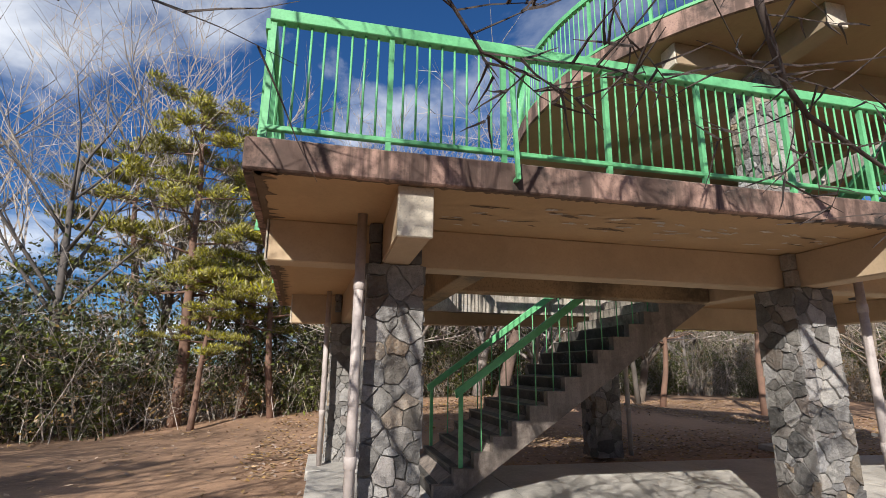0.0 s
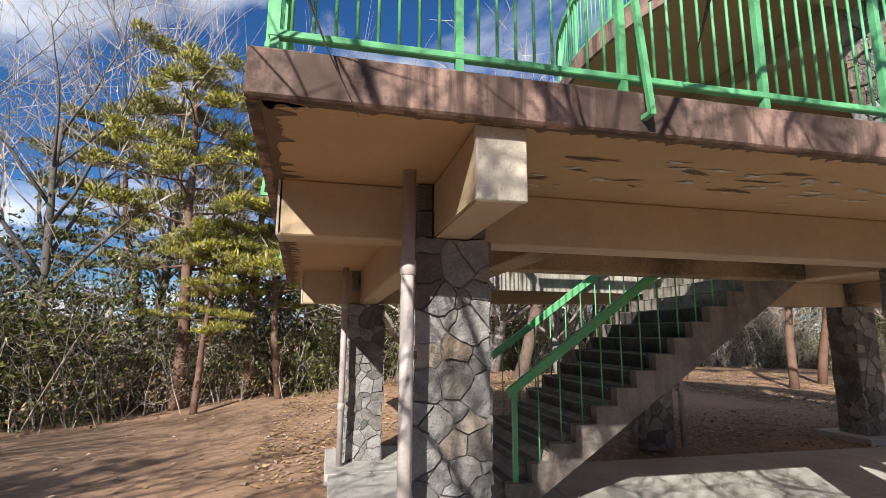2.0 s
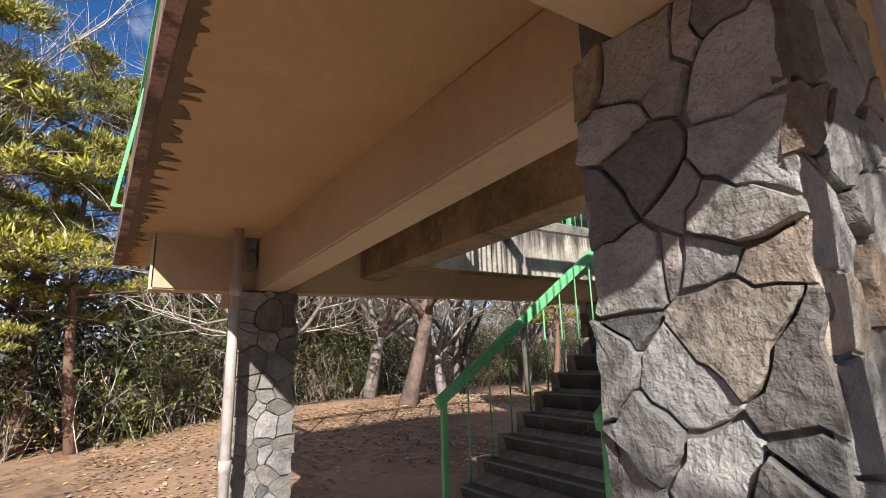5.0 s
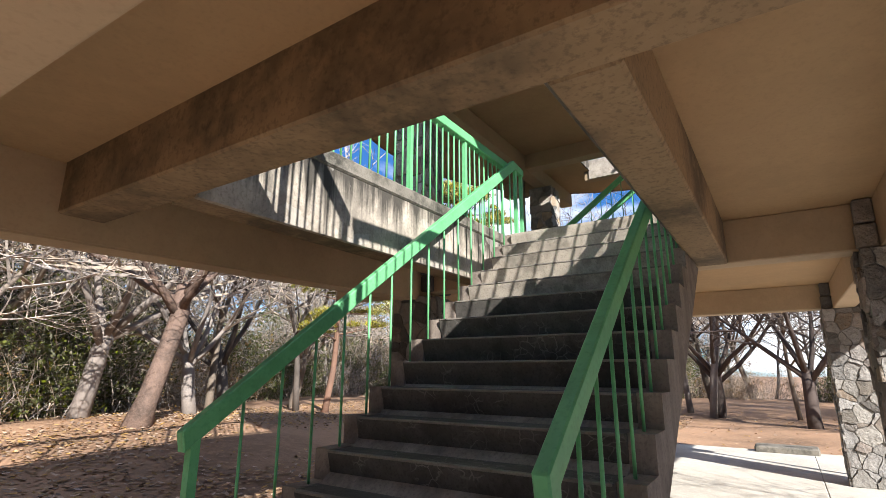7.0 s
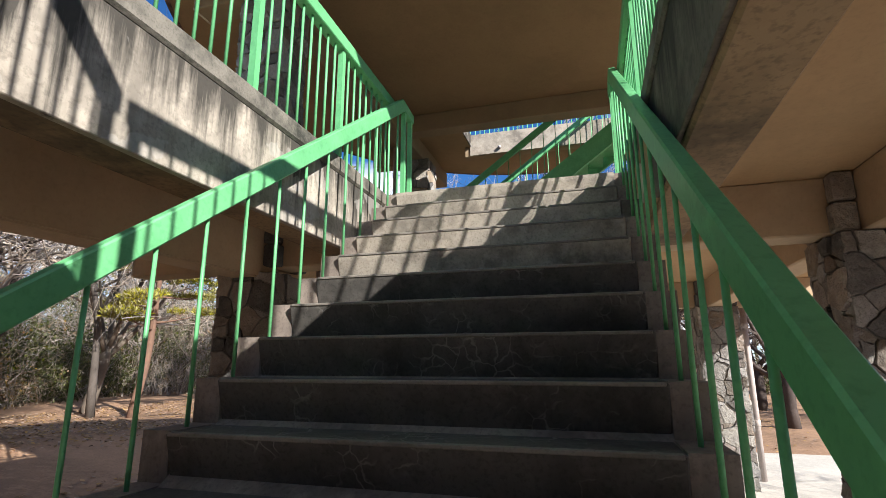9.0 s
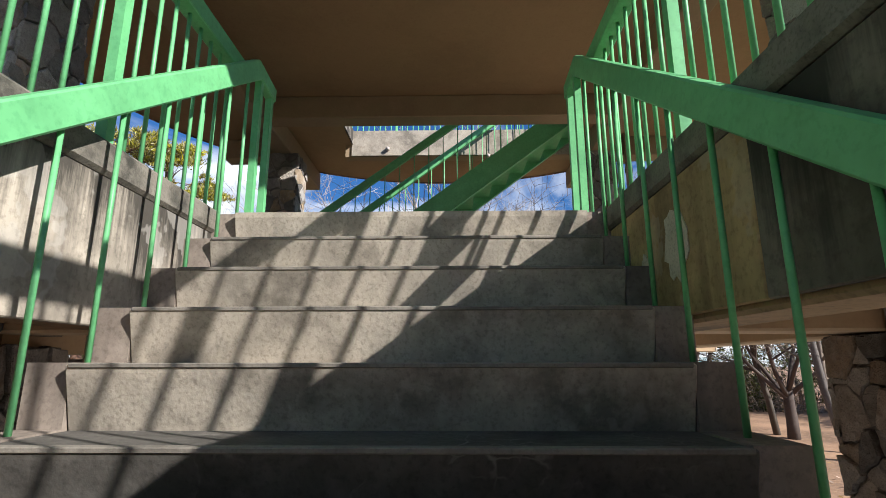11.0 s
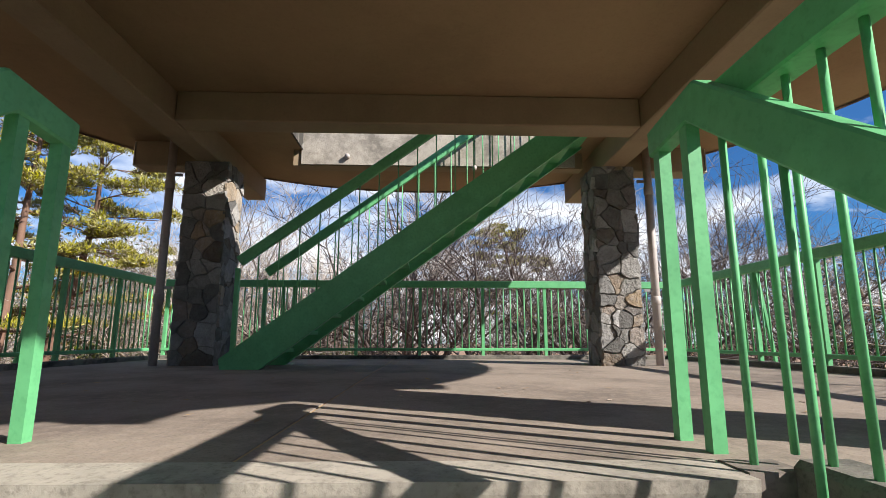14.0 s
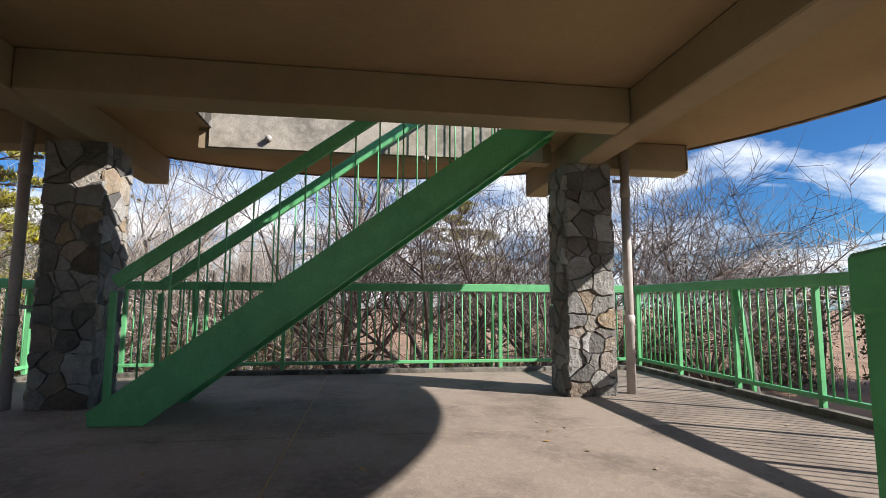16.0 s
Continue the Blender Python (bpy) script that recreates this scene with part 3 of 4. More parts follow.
# ---- stone-clad columns ----
def stones(w, h, seed):
    """Irregular stones that fill a rectangle: clipped cells of scattered points."""
    rng = random.Random(seed)
    rows = max(3, round(h / 0.145))
    pts, wgt = [], []
    for j in range(rows):
        k = rng.choice((2, 3, 3, 4, 4))
        for i in range(k):
            wgt.append(rng.choice((0.0, 0.002, 0.008, 0.016, 0.020)) * rng.uniform(0.7, 1.0))
            pts.append(((i + 0.5 + rng.uniform(-0.36, 0.36)) * w / k, (j + 0.5 + rng.uniform(-0.48, 0.48)) * h / rows))
    cells = []
    for p, wp in zip(pts, wgt):
        cell = [(0, 0), (w, 0), (w, h), (0, h)]
        for q, wq in zip(pts, wgt):
            dx, dy = q[0] - p[0], q[1] - p[1]
            dist = math.hypot(dx, dy)
            if 0 < dist < 0.9:
                dist0 = max(dist, 0.06)
                dx, dy = dx / dist, dy / dist
                cell = clip(cell, dx, dy, dx * p[0] + dy * p[1] + dist / 2 + (wp - wq) / (2 * dist0) - rng.uniform(0.001, 0.008))
                if len(cell) < 3:
                    break
        if len(cell) >= 3:
            cells.append(cell)
    return cells


def stone_mesh(cell, rng, seed):
    cx = sum(p[0] for p in cell) / len(cell)
    cy = sum(p[1] for p in cell) / len(cell)
    # walk round the outline in short steps and bend it, so that neighbours keep their joint
    ring = []
    for i, p in enumerate(cell):
        q = cell[(i + 1) % len(cell)]
        n = max(1, round(math.hypot(q[0] - p[0], q[1] - p[1]) / 0.05))
        for k in range(n):
            x, y = p[0] + (q[0] - p[0]) * k / n, p[1] + (q[1] - p[1]) * k / n
            ring.append((x + 0.026 * noise.noise((x * 13, y * 13, seed)), y + 0.026 * noise.noise((x * 13, y * 13, seed + 50))))
    d = rng.uniform(0.016, 0.046)
    tx, ty = rng.uniform(-0.06, 0.06), rng.uniform(-0.06, 0.06)
    n = len(ring)
    v = [(x, 0.0, y) for x, y in ring]
    for s, dep in ((0.990, 0.82), (0.95, 1.0)):
        v += [(cx + (x - cx) * s, -(d * dep + (x - cx) * tx + (y - cy) * ty) - rng.uniform(0, 0.004), cy + (y - cy) * s) for x, y in ring]
    v.append((cx, -(d + 0.004), cy))
    f = []
    for k in range(2):
        for i in range(n):
            j = (i + 1) % n
            f.append((k * n + i, k * n + j, (k + 1) * n + j, (k + 1) * n + i))
    f += [(2 * n + i, 2 * n + (i + 1) % n, 3 * n) for i in range(n)]
    return raw_mesh("stone", v, f, M_STONE)


def stone_column(x, y, z0, z1, seed, label, core_w=COLW, core_d=COLD):
    ob = thing("stone_column", label, "column", group="stone-clad columns", kind="structure", at=(x, y, z0))
    h = z1 - z0
    cw, cd = core_w / 2 + 0.004, core_d / 2 + 0.004
    part("core", box(bmesh.new(), -cw, cw, -cd, cd, 0, h), M_MORTAR, ob)
    rng = random.Random(seed)
    for side in range(4):
        turn = pose(0, 0, 0, 0, 0, 90 * side)
        ext = 0.024
        wide, off = (core_w, cd) if side % 2 == 0 else (core_d, cw)
        for cell in stones(wide + 2 * ext - 0.012, h - 0.005, seed * 10 + side):
            part("stone", stone_mesh(cell, rng, seed + side), None, ob, m=turn @ Matrix.Translation((-wide / 2 - ext + 0.006, -off + 0.008, 0.0)))
    return ob


LC = "column clad in irregular grey and tan stones"
low = [stone_column(COLX[0], COLY[0], 0.0, BEAM - 0.004, 3, LC), stone_column(COLX[1], COLY[0], 0.0, BEAM - 0.004, 7, LC)]
stone_column(0.68, COLY[1] - 0.02, 0.0, low_end(0.68, COLY[1]) - 0.004, 5, LC)
for (cx, cy), src, turn in (((COLX[2], COLY[0]), 0, 180), ((COLX[1], COLY[1]), 0, 180), ((COLX[2], COLY[1]), 1, 0)):
    copy_thing(low[src], pose(cx, cy, -0.05 if cy > 8 else 0, 0, 0, turn))
up = stone_column(10.37, UCOLY[0] + 0.02, D + 0.004, UBEAM - 0.004, 12, "column clad in irregular stones, standing on the deck", 0.42, 0.43)
for (cx, cy), turn in (((COLX[1], UCOLY[0]), 180), ((COLX[1], UCOLY[1]), 0), ((10.36, UCOLY[1]), 180)):
    copy_thing(up, pose(cx, cy, D + 0.004, 0, 0, turn))
# narrow stone necks between the beams, up to the slab
for cx in COLX:
    for cy in COLY:
        neck = bmesh.new()
        cx_ = cx if cx > 1 else west_x(cy)
        for sx in (-1, 1):
            for sy in (-1, 1):
                for k in range(2):
                    z = BEAM + k * 0.2
                    ox = 0.0 if k else 0.012
                    a, b = sorted((cx_ + sx * (W2 + 0.003), cx_ + sx * (COLW / 2 + 0.01 - ox)))
                    c_, d_ = sorted((cy + sy * (W2 + 0.003), cy + sy * (COLD / 2 + 0.01 + ox)))
                    box(neck, a, b, c_, d_, z + 0.004, z + 0.194, 0.012)
        tagged(part("column_neck", neck, M_STONE), "stacked stones between beams at a column head", "stonework", group="column heads", kind="structure")


# ---- drain pipes ----
def drain_pipe(x, y, z0, z1, r=0.045, bands=2, wall=(0, 1)):
    ob = thing("drain_pipe", "weathered pinkish-grey plastic drain pipe beside a stone column", "pipe", group="drain pipes", at=(x, y, z0))
    v, f = [], []
    tube(v, f, [(0, 0, 0), (0, 0, z1 - z0)], [r, r], 16)
    part("tube", raw_mesh("tube", v, f, M_PIPE, True), None, ob)
    for k in range(bands):
        z = (z1 - z0) * (0.28 + 0.5 * k / max(1, bands - 1))
        v, f = [], []
        tube(v, f, [(0, 0, z - 0.05), (0, 0, z - 0.045), (0, 0, z + 0.045), (0, 0, z + 0.05)], [r, r + 0.008, r + 0.008, r], 16)
        part("socket", raw_mesh("socket", v, f, M_PIPE, True), None, ob)
        b = bmesh.new()
        box(b, -0.012, 0.012, 0, 0.13, z + 0.10, z + 0.13)
        part("clamp", b, M_STEEL, ob, m=pose(0, 0, 0, 0, 0, math.degrees(math.atan2(-wall[0], wall[1]))))
    return ob


drain_pipe(0.585, 5.21, -0.02, D - SLAB)
drain_pipe(0.33, 9.78, 0.0, D - SLAB)
drain_pipe(6.14, 5.21, 0.0, D - SLAB)
drain_pipe(10.86, 5.21, 0.0, D - SLAB)
drain_pipe(10.25, 5.38, D, UZ0)
drain_pipe(10.2, 10.87, D, UZ0, wall=(0, -1))
drain_pipe(6.14, 10.0, 0.0, D - SLAB)


# ---- concrete stair ----
SY0, SY1 = 7.28, 9.05
LEAN = 0.052                        # how far the risers lean back under the nosings


def concrete_stair():
    ob = thing("concrete_stair", "grey concrete stair with cracked, stained risers", "stair", kind="structure")
    for k in range(1, 17):
        x, z = X0 - 0.05 - k * T, D - k * R
        y0 = SY0 + 0.002
        bm = extrude_poly(bmesh.new(), [(x, y0, z), (x + T + LEAN + 0.01, y0, z), (x + T + LEAN + 0.01, y0, z - R - 0.01), (x + LEAN, y0, z - R - 0.01), (x + 0.003, y0, z - 0.02)], (0, SY1 - SY0 - 0.004, 0))
        bmesh.ops.bevel(bm, geom=bm.edges[:], offset=0.005, segments=1, affect="EDGES")
        # from k = 5 down the steps take the shaded copy of the colour
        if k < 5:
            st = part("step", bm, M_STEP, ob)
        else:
            st = part("step", bm, M_STEP_SHADED, ob, "step with shade put into its dark colour, with pale cracks")
        part("nosing", box(bmesh.new(), x - 0.003, x + 0.03, y0 + 0.01, SY1 - 0.012, z - 0.012, z + 0.003, 0.003), M_NOSING, st)
    y0 = SY0 + 0.002
    edge = extrude_poly(bmesh.new(), [(X0 - 0.06, y0, D + 0.006), (X0 + 0.12, y0, D + 0.006), (X0 + 0.12, y0, D - R - 0.01), (X0 - 0.008, y0, D - R - 0.01), (X0 - 0.057, y0, D - 0.02)], (0, SY1 - SY0 - 0.004, 0))
    part("landing_edge", edge, M_STEP, ob)
    # lime that has seeped out along the foot of the top riser
    v = []
    n = 60
    for i in range(n + 1):
        y = 7.72 + 1.0 * i / n
        h = 0.012 + 0.075 * max(0.0, 0.35 + noise.noise((y * 9, 2.0, 1.0))) * math.sin(math.pi * i / n)
        for q in (0.002, h):
            v.append((X0 - 0.013 - 0.049 * q / 0.174, y, D - R + q))
    part("lime_stain", raw_mesh("lime_stain", v, [(2 * i, 2 * i + 1, 2 * i + 3, 2 * i + 2) for i in range(n)], M_FLAKE), None, ob, "pale crust of lime")
    # waist
    xb, xt = X0 - 16 * T, X0 + 0.1
    s = R / T
    waist = [(xb + 0.16, SY0, -0.02), (xt, SY0, D - R - 0.34), (xt, SY0, D - R - 0.02), (xb + 0.02, SY0, 0.15), (xb + 0.02, SY0, -0.02)]
    part("waist", extrude_poly(bmesh.new(), waist, (0, SY1 - SY0, 0)), M_STRING, ob)
    for y0, y1 in ((SY0 - 0.13, SY0), (SY1, SY1 + 0.13)):
        pts = [(xb - 0.02, y0, -0.02)]
        for k in range(16, 0, -1):
            pts += [(X0 - k * T - 0.02, y0, D - k * R + 0.004), (X0 - (k - 1) * T - 0.02, y0, D - k * R + 0.004)]
        pts += [(X0 - 0.02, y0, D + 0.01), (X0 + 0.1, y0, D + 0.01), (X0 + 0.1, y0, D - R - 0.36), (xb + 0.2, y0, -0.02)]
        part("stringer", extrude_poly(bmesh.new(), pts, (0, y1 - y0, 0)), M_STRING, ob, "stepped concrete side of the stair")
    return ob


concrete_stair()


# ---- railings ----
def bar(name, p0, p1, w, h, parent, label="", bev=0.006):
    """A straight bar of section w by h, its top along p0 to p1."""
    p0, p1 = Vector(p0), Vector(p1)
    d = p1 - p0
    length = d.length
    d.normalize()
    side = d.cross(Vector((0, 0, 1))).normalized()
    upv = side.cross(d)
    bm = box(bmesh.new(), 0, length, -w / 2, w / 2, -h, 0, bev)
    m = Matrix.Translation(p0) @ Matrix(((d.x, -side.x, upv.x, 0), (d.y, -side.y, upv.y, 0), (d.z, -side.z, upv.z, 0), (0, 0, 0, 1)))
    return part(name, bm, M_GREEN, parent, label, m)


BAL, TOPW = 0.0092, 0.085
post_meshes = {}


def rod_of(h, r=BAL):
    key = (round(h, 3), r)
    if key not in post_meshes:
        post_meshes[key] = rod_mesh("baluster", r, h, M_GREEN)
    return post_meshes[key]


def square_of(h, w=0.042):
    key = (round(h, 3), "sq", w)
    if key not in post_meshes:
        bm = box(bmesh.new(), -w / 2, w / 2, -w / 2, w / 2, 0, h)
        me = bpy.data.meshes.new("post")
        bm.to_mesh(me)
        bm.free()
        me.materials.append(M_GREEN)
        post_meshes[key] = me
    return post_meshes[key]


def railing(p0, p1, base, top, label, step=0.94, gap=0.105, group="green railings", braces=(), out=(0, 0), foot=True, last=True):
    ob = thing("railing", label, "railing", group=group, at=(p0[0], p0[1], base))
    a, b = Vector((0, 0)), Vector((p1[0] - p0[0], p1[1] - p0[1]))
    length = b.length
    d = b / length
    ang = math.degrees(math.atan2(d.y, d.x))
    zb, zt = 0.10, top - base
    bar("top_rail", (0, 0, zt), (b.x, b.y, zt), TOPW, 0.10, ob)
    if foot:
        bar("bottom_rail", (0, 0, zb + 0.04), (b.x, b.y, zb + 0.04), 0.05, 0.04, ob)
    else:
        zb = -0.02
    n = max(1, round(length / step))
    s = length / n
    for i in range(n + 1):
        p = d * min(max(s * i, 0.03), length - 0.03)
        if i < n or last:
            part("post", square_of(zt - 0.06), None, ob, m=pose(p.x, p.y, 0, 0, 0, ang))
        if i < n:
            k = round(s / gap)
            for j in range(1, k):
                q = d * (s * i + s * j / k)
                part("baluster", rod_of(zt - zb - 0.08), None, ob, m=pose(q.x, q.y, zb + 0.02))
    for u in braces:
        p = d * u
        o = Vector(out)
        bm = bmesh.new()
        w = d * 0.016
        prof = [(0.03, zt - 0.10), (0.17, -0.13), (0.17, -0.155), (0.03, -0.155), (0.03, -0.13), (0.14, -0.13), (0.0, zt - 0.10)]
        pts = [(p.x + o.x * a_ - w.x, p.y + o.y * a_ - w.y, z_) for a_, z_ in prof]
        extrude_poly(bm, pts, (2 * w.x, 2 * w.y, 0))
        part("brace", bm, M_GREEN, ob, "bent flat-bar brace")
    return ob


DT = 4.25
LR = "green-painted steel railing on the deck edge"
railing((-0.24, 4.34), (11.98, 4.34), D + 0.02, DT, LR, braces=(1.94, 6.3, 10.3), out=(0, -1))
railing((-0.585, 11.78), (11.98, 11.78), D + 0.02, DT, LR, braces=(2.1, 6.3, 10.3), out=(0, 1))
railing((-0.245, 4.43), (-0.585, 11.69), D + 0.02, DT, LR, braces=(1.9, 5.6), out=(-1, 0))
railing((11.98, 4.43), (11.98, 11.69), D + 0.02, DT, LR, braces=(1.9, 5.6), out=(1, 0))
LO = "green-painted steel railing round the stair opening"
railing((HX0 + 0.02, HY0 + 0.0), (X0 + 0.14, HY0 + 0.0), D + 0.035, 4.12, LO, gap=0.112, foot=False, last=False)
railing((HX0 + 0.02, HY1 + 0.0), (X0 + 0.14, HY1 + 0.0), D + 0.035, 4.12, LO, gap=0.112, foot=False, last=False)
railing((HX0 - 0.03, HY0 + 0.05), (HX0 - 0.03, HY1 - 0.05), D + 0.035, 4.12, LO, gap=0.112, foot=False)


def stair_rail(y):
    ob = thing("stair_handrail", "thick green-painted handrail with thin balusters along the concrete stair", "handrail", group="handrails of the concrete stair")
    x0, z0, x1, z1, x2, z2 = 1.965, 1.30, 5.85, 4.115, 6.135, 4.08
    w, s = 0.058, (z1 - z0) / (x1 - x0)
    t = 0.112
    pts = [(x0, y - w / 2, z0), (x1, y - w / 2, z1), (x2, y - w / 2, z2), (x2, y - w / 2, z2 - 0.088), (x1 + 0.05, y - w / 2, z1 - t + 0.01), (x0 + 0.02, y - w / 2, z0 - t + 0.01)]
    bm = extrude_poly(bmesh.new(), pts, (0, w, 0))
    bmesh.ops.bevel(bm, geom=bm.edges[:], offset=0.007, segments=1, affect="EDGES")
    part("rail", bm, M_GREEN, ob)
    part("newel", square_of(z0 + s * 0.08 - 0.10 - (D - 15 * R), 0.048), None, ob, m=pose(x0 + 0.08, y, D - 15 * R))
    for x in (5.93, 6.10):
        part("newel", square_of(z1 - 0.09 - 0.05 * (x - x1) - D, 0.038), None, ob, m=pose(x, y, D))
    for k in range(0, 15):
        x = X0 - k * T + (0.10 if k else 0.05)
        z = D - k * R
        part("baluster", rod_of(z0 + s * (x - x0) - 0.1 - z), None, ob, m=pose(x, y, z))
    return ob


stair_rail(7.225)
stair_rail(9.09)


# ---- round railing of the upper deck ----
def round_rail():
    r = UR - 0.06
    ob = thing("round_railing", "green-painted curved steel railing of the round deck", "railing", at=(UC[0], UC[1], UZ1 + 0.06))
    def ring(name, r0, r1, z0, z1):
        v, f = [], []
        n = 144
        for i in range(n):
            a = 2 * math.pi * i / n
            for q, z in ((r0, z0), (r1, z0), (r1, z1), (r0, z1)):
                v.append((q * math.cos(a), q * math.sin(a), z))
        for i in range(n):
            for k in range(4):
                a, b = i * 4 + k, ((i + 1) % n) * 4 + k
                c = i * 4 + (k + 1) % 4
                e = ((i + 1) % n) * 4 + (k + 1) % 4
                f.append((a, b, e, c))
        part(name, raw_mesh(name, v, f, M_GREEN), None, ob)
    ring("top_rail", r - 0.04, r + 0.04, 0.98, 1.06)
    ring("bottom_rail", r - 0.025, r + 0.025, 0.06, 0.10)
    for i in range(260):
        a = 2 * math.pi * i / 260
        m = pose(r * math.cos(a), r * math.sin(a), 0, 0, 0, math.degrees(a))
        if i % 9 == 0:
            part("post", square_of(1.0), None, ob, m=m)
        else:
            part("baluster", rod_of(0.9), None, ob, m=m @ pose(0, 0, 0.08))


round_rail()


# ---- green steel stair to the round deck ----
def steel_stair():
    ob = thing("steel_stair", "green-painted steel stair with open treads", "stair")
    ya, yb = 9.88, 6.12
    rise = UZ1 - D
    s = rise / (ya - yb)
    for x in (9.47, 10.33):
        pts = [(x, ya, D), (x, ya + 0.02, D + 0.10), (x, yb, UZ1 + 0.12), (x, yb, UZ1 - 0.2), (x, ya - 0.34, D)]
        bm = extrude_poly(bmesh.new(), pts, (0.045, 0, 0))
        st = part("stringer", bm, M_GREEN, ob)
        fl = extrude_poly(bmesh.new(), [(x - 0.02, ya - 0.34, D), (x - 0.02, yb, UZ1 - 0.2), (x - 0.02, yb, UZ1 - 0.215), (x - 0.02, ya - 0.36, D - 0.0)], (0.085, 0, 0))
        part("flange", fl, M_GREEN, st)
        bar("rail", (x + 0.02, ya - 0.08, D + 1.06), (x + 0.02, yb, D + 1.06 + s * (ya - 0.08 - yb)), 0.055, 0.10, ob)
        n = 19
        for i in range(n + 1):
            y = ya - 0.10 - i * (ya - yb - 0.15) / n
            z = D + s * (ya - y) + 0.08
            me = square_of(0.90, 0.04) if i in (0, n) else rod_of(0.90, 0.007)
            part("newel" if i in (0, n) else "baluster", me, None, ob, m=pose(x + 0.02, y, z - (0.1 if i == 0 else 0)))
    for k in range(1, 15):
        y = ya - k * (ya - yb) / 15
        z = D + k * rise / 15
        bm = box(bmesh.new(), 9.516, 10.329, y - 0.21, y + 0.02, z - 0.035, z)
        part("tread", bm, M_GREEN, ob)
    return ob


steel_stair()

for y, z in ((8.94, 5.60), (7.40, 5.47)):
    v, f = [], []
    tube(v, f, [(0, 0, 0), (-0.05, 0, -0.005)], [0.03, 0.03], 12)
    ob = part("drain_stub", raw_mesh("drain_stub", v, f, M_PIPE, True), None)
    ob.location = (UH[1] - 0.003, y, z)
    tagged(ob, "short round drain stub in the concrete face", "pipe", group="drain stubs")

# low concrete drain block beside the floor slab
tagged(part("concrete_block", box(bmesh.new(), 13.2, 13.75, 6.2, 7.3, -0.2, 0.12, 0.03), M_CURB), "low weathered concrete block lying on the ground", "block")

# ---- trees and brush ----
def grow(rng, p, d, length, r, level, wood, twigs, spread, up, levels, kids):
    """One limb with its branches, added to the lists of thick wood and thin twigs."""
    n = 5 if level < 2 else 3
    pts, rad = [p.copy()], [r]
    q, dd = p.copy(), d.copy()
    for i in range(n):
        dd = (dd + Vector((rng.uniform(-1, 1), rng.uniform(-1, 1), rng.uniform(-0.7, 0.9))) * 0.16 + Vector((0, 0, up))).normalized()
        q = q + dd * (length / n)
        pts.append(q.copy())
        rad.append(r * (1 - 0.78 * (i + 1) / n) if level else r * (1 - 0.6 * (i + 1) / n))
    dest = wood if level < 2 else twigs
    tube(dest[0], dest[1], pts, rad, 7 if level == 0 else (5 if level == 1 else 3))
    if level >= levels:
        return
    for k in range(kids[level]):
        u = rng.uniform(0.3, 1.0) if level else rng.uniform(0.35, 1.0)
        i = min(n - 1, int(u * n))
        w = u * n - i
        s = pts[i].lerp(pts[i + 1], w)
        axis = (pts[i + 1] - pts[i]).normalized()
        side = Vector((rng.uniform(-1, 1), rng.uniform(-1, 1), rng.uniform(-0.4, 0.6)))
        side = (side - axis * side.dot(axis)).normalized()
        nd = (axis * (1 - spread) + side * spread + Vector((0, 0, 0.1))).normalized()
        grow(rng, s, nd, length * rng.uniform(0.42, 0.68), max(0.010, rad[i] * 0.58), level + 1, wood, twigs, spread, up, levels, kids)


def bare_tree_meshes(seed, h, r, kids=(8, 6, 5), lean=0.1, spread=0.62):
    rng = random.Random(seed)
    wood, twigs = ([], []), ([], [])
    grow(rng, Vector((0, 0, -0.15)), Vector((rng.uniform(-lean, lean), rng.uniform(-lean, lean), 1)).normalized(), h * 0.72, r, 0, wood, twigs, spread, 0.03, 3, kids)
    return raw_mesh("trunk", *wood, M_BARK, True), raw_mesh("crown", *twigs, M_TWIG)


def leaf_quad(v, f, c, d, s, length, width):
    b = len(v)
    e = d * length
    w = s * width
    v += [tuple(c - w * 0.4), tuple(c + e * 0.5 - w), tuple(c + e), tuple(c + e * 0.5 + w)]
    f.append((b, b + 1, b + 2, b + 3))


def rand_dir(rng):
    while True:
        v = Vector((rng.uniform(-1, 1), rng.uniform(-1, 1), rng.uniform(-1, 1)))
        if 0.1 < v.length < 1:
            return v.normalized()


def needle_pad(rng, nv, nf, c, wide, thick, count):
    """A flat cushion of upright needles with a ragged outline."""
    ph = rng.uniform(0, 6.3)
    for q in range(count):
        a = rng.uniform(0, 2 * math.pi)
        u = rng.random() ** 0.55
        edge = wide * (0.8 + 0.25 * math.sin(3 * a + ph) + 0.15 * math.sin(7 * a + 2 * ph))
        o = Vector((c.x + math.cos(a) * u * edge, c.y + math.sin(a) * u * edge, c.z + thick * (rng.random() - 0.35) * (1.1 - u * u)))
        nd = (rand_dir(rng) * 0.9 + Vector((math.cos(a) * 0.5 * u, math.sin(a) * 0.5 * u, 0.9))).normalized()
        leaf_quad(nv, nf, o, nd, rand_dir(rng), rng.uniform(0.13, 0.24), 0.022)


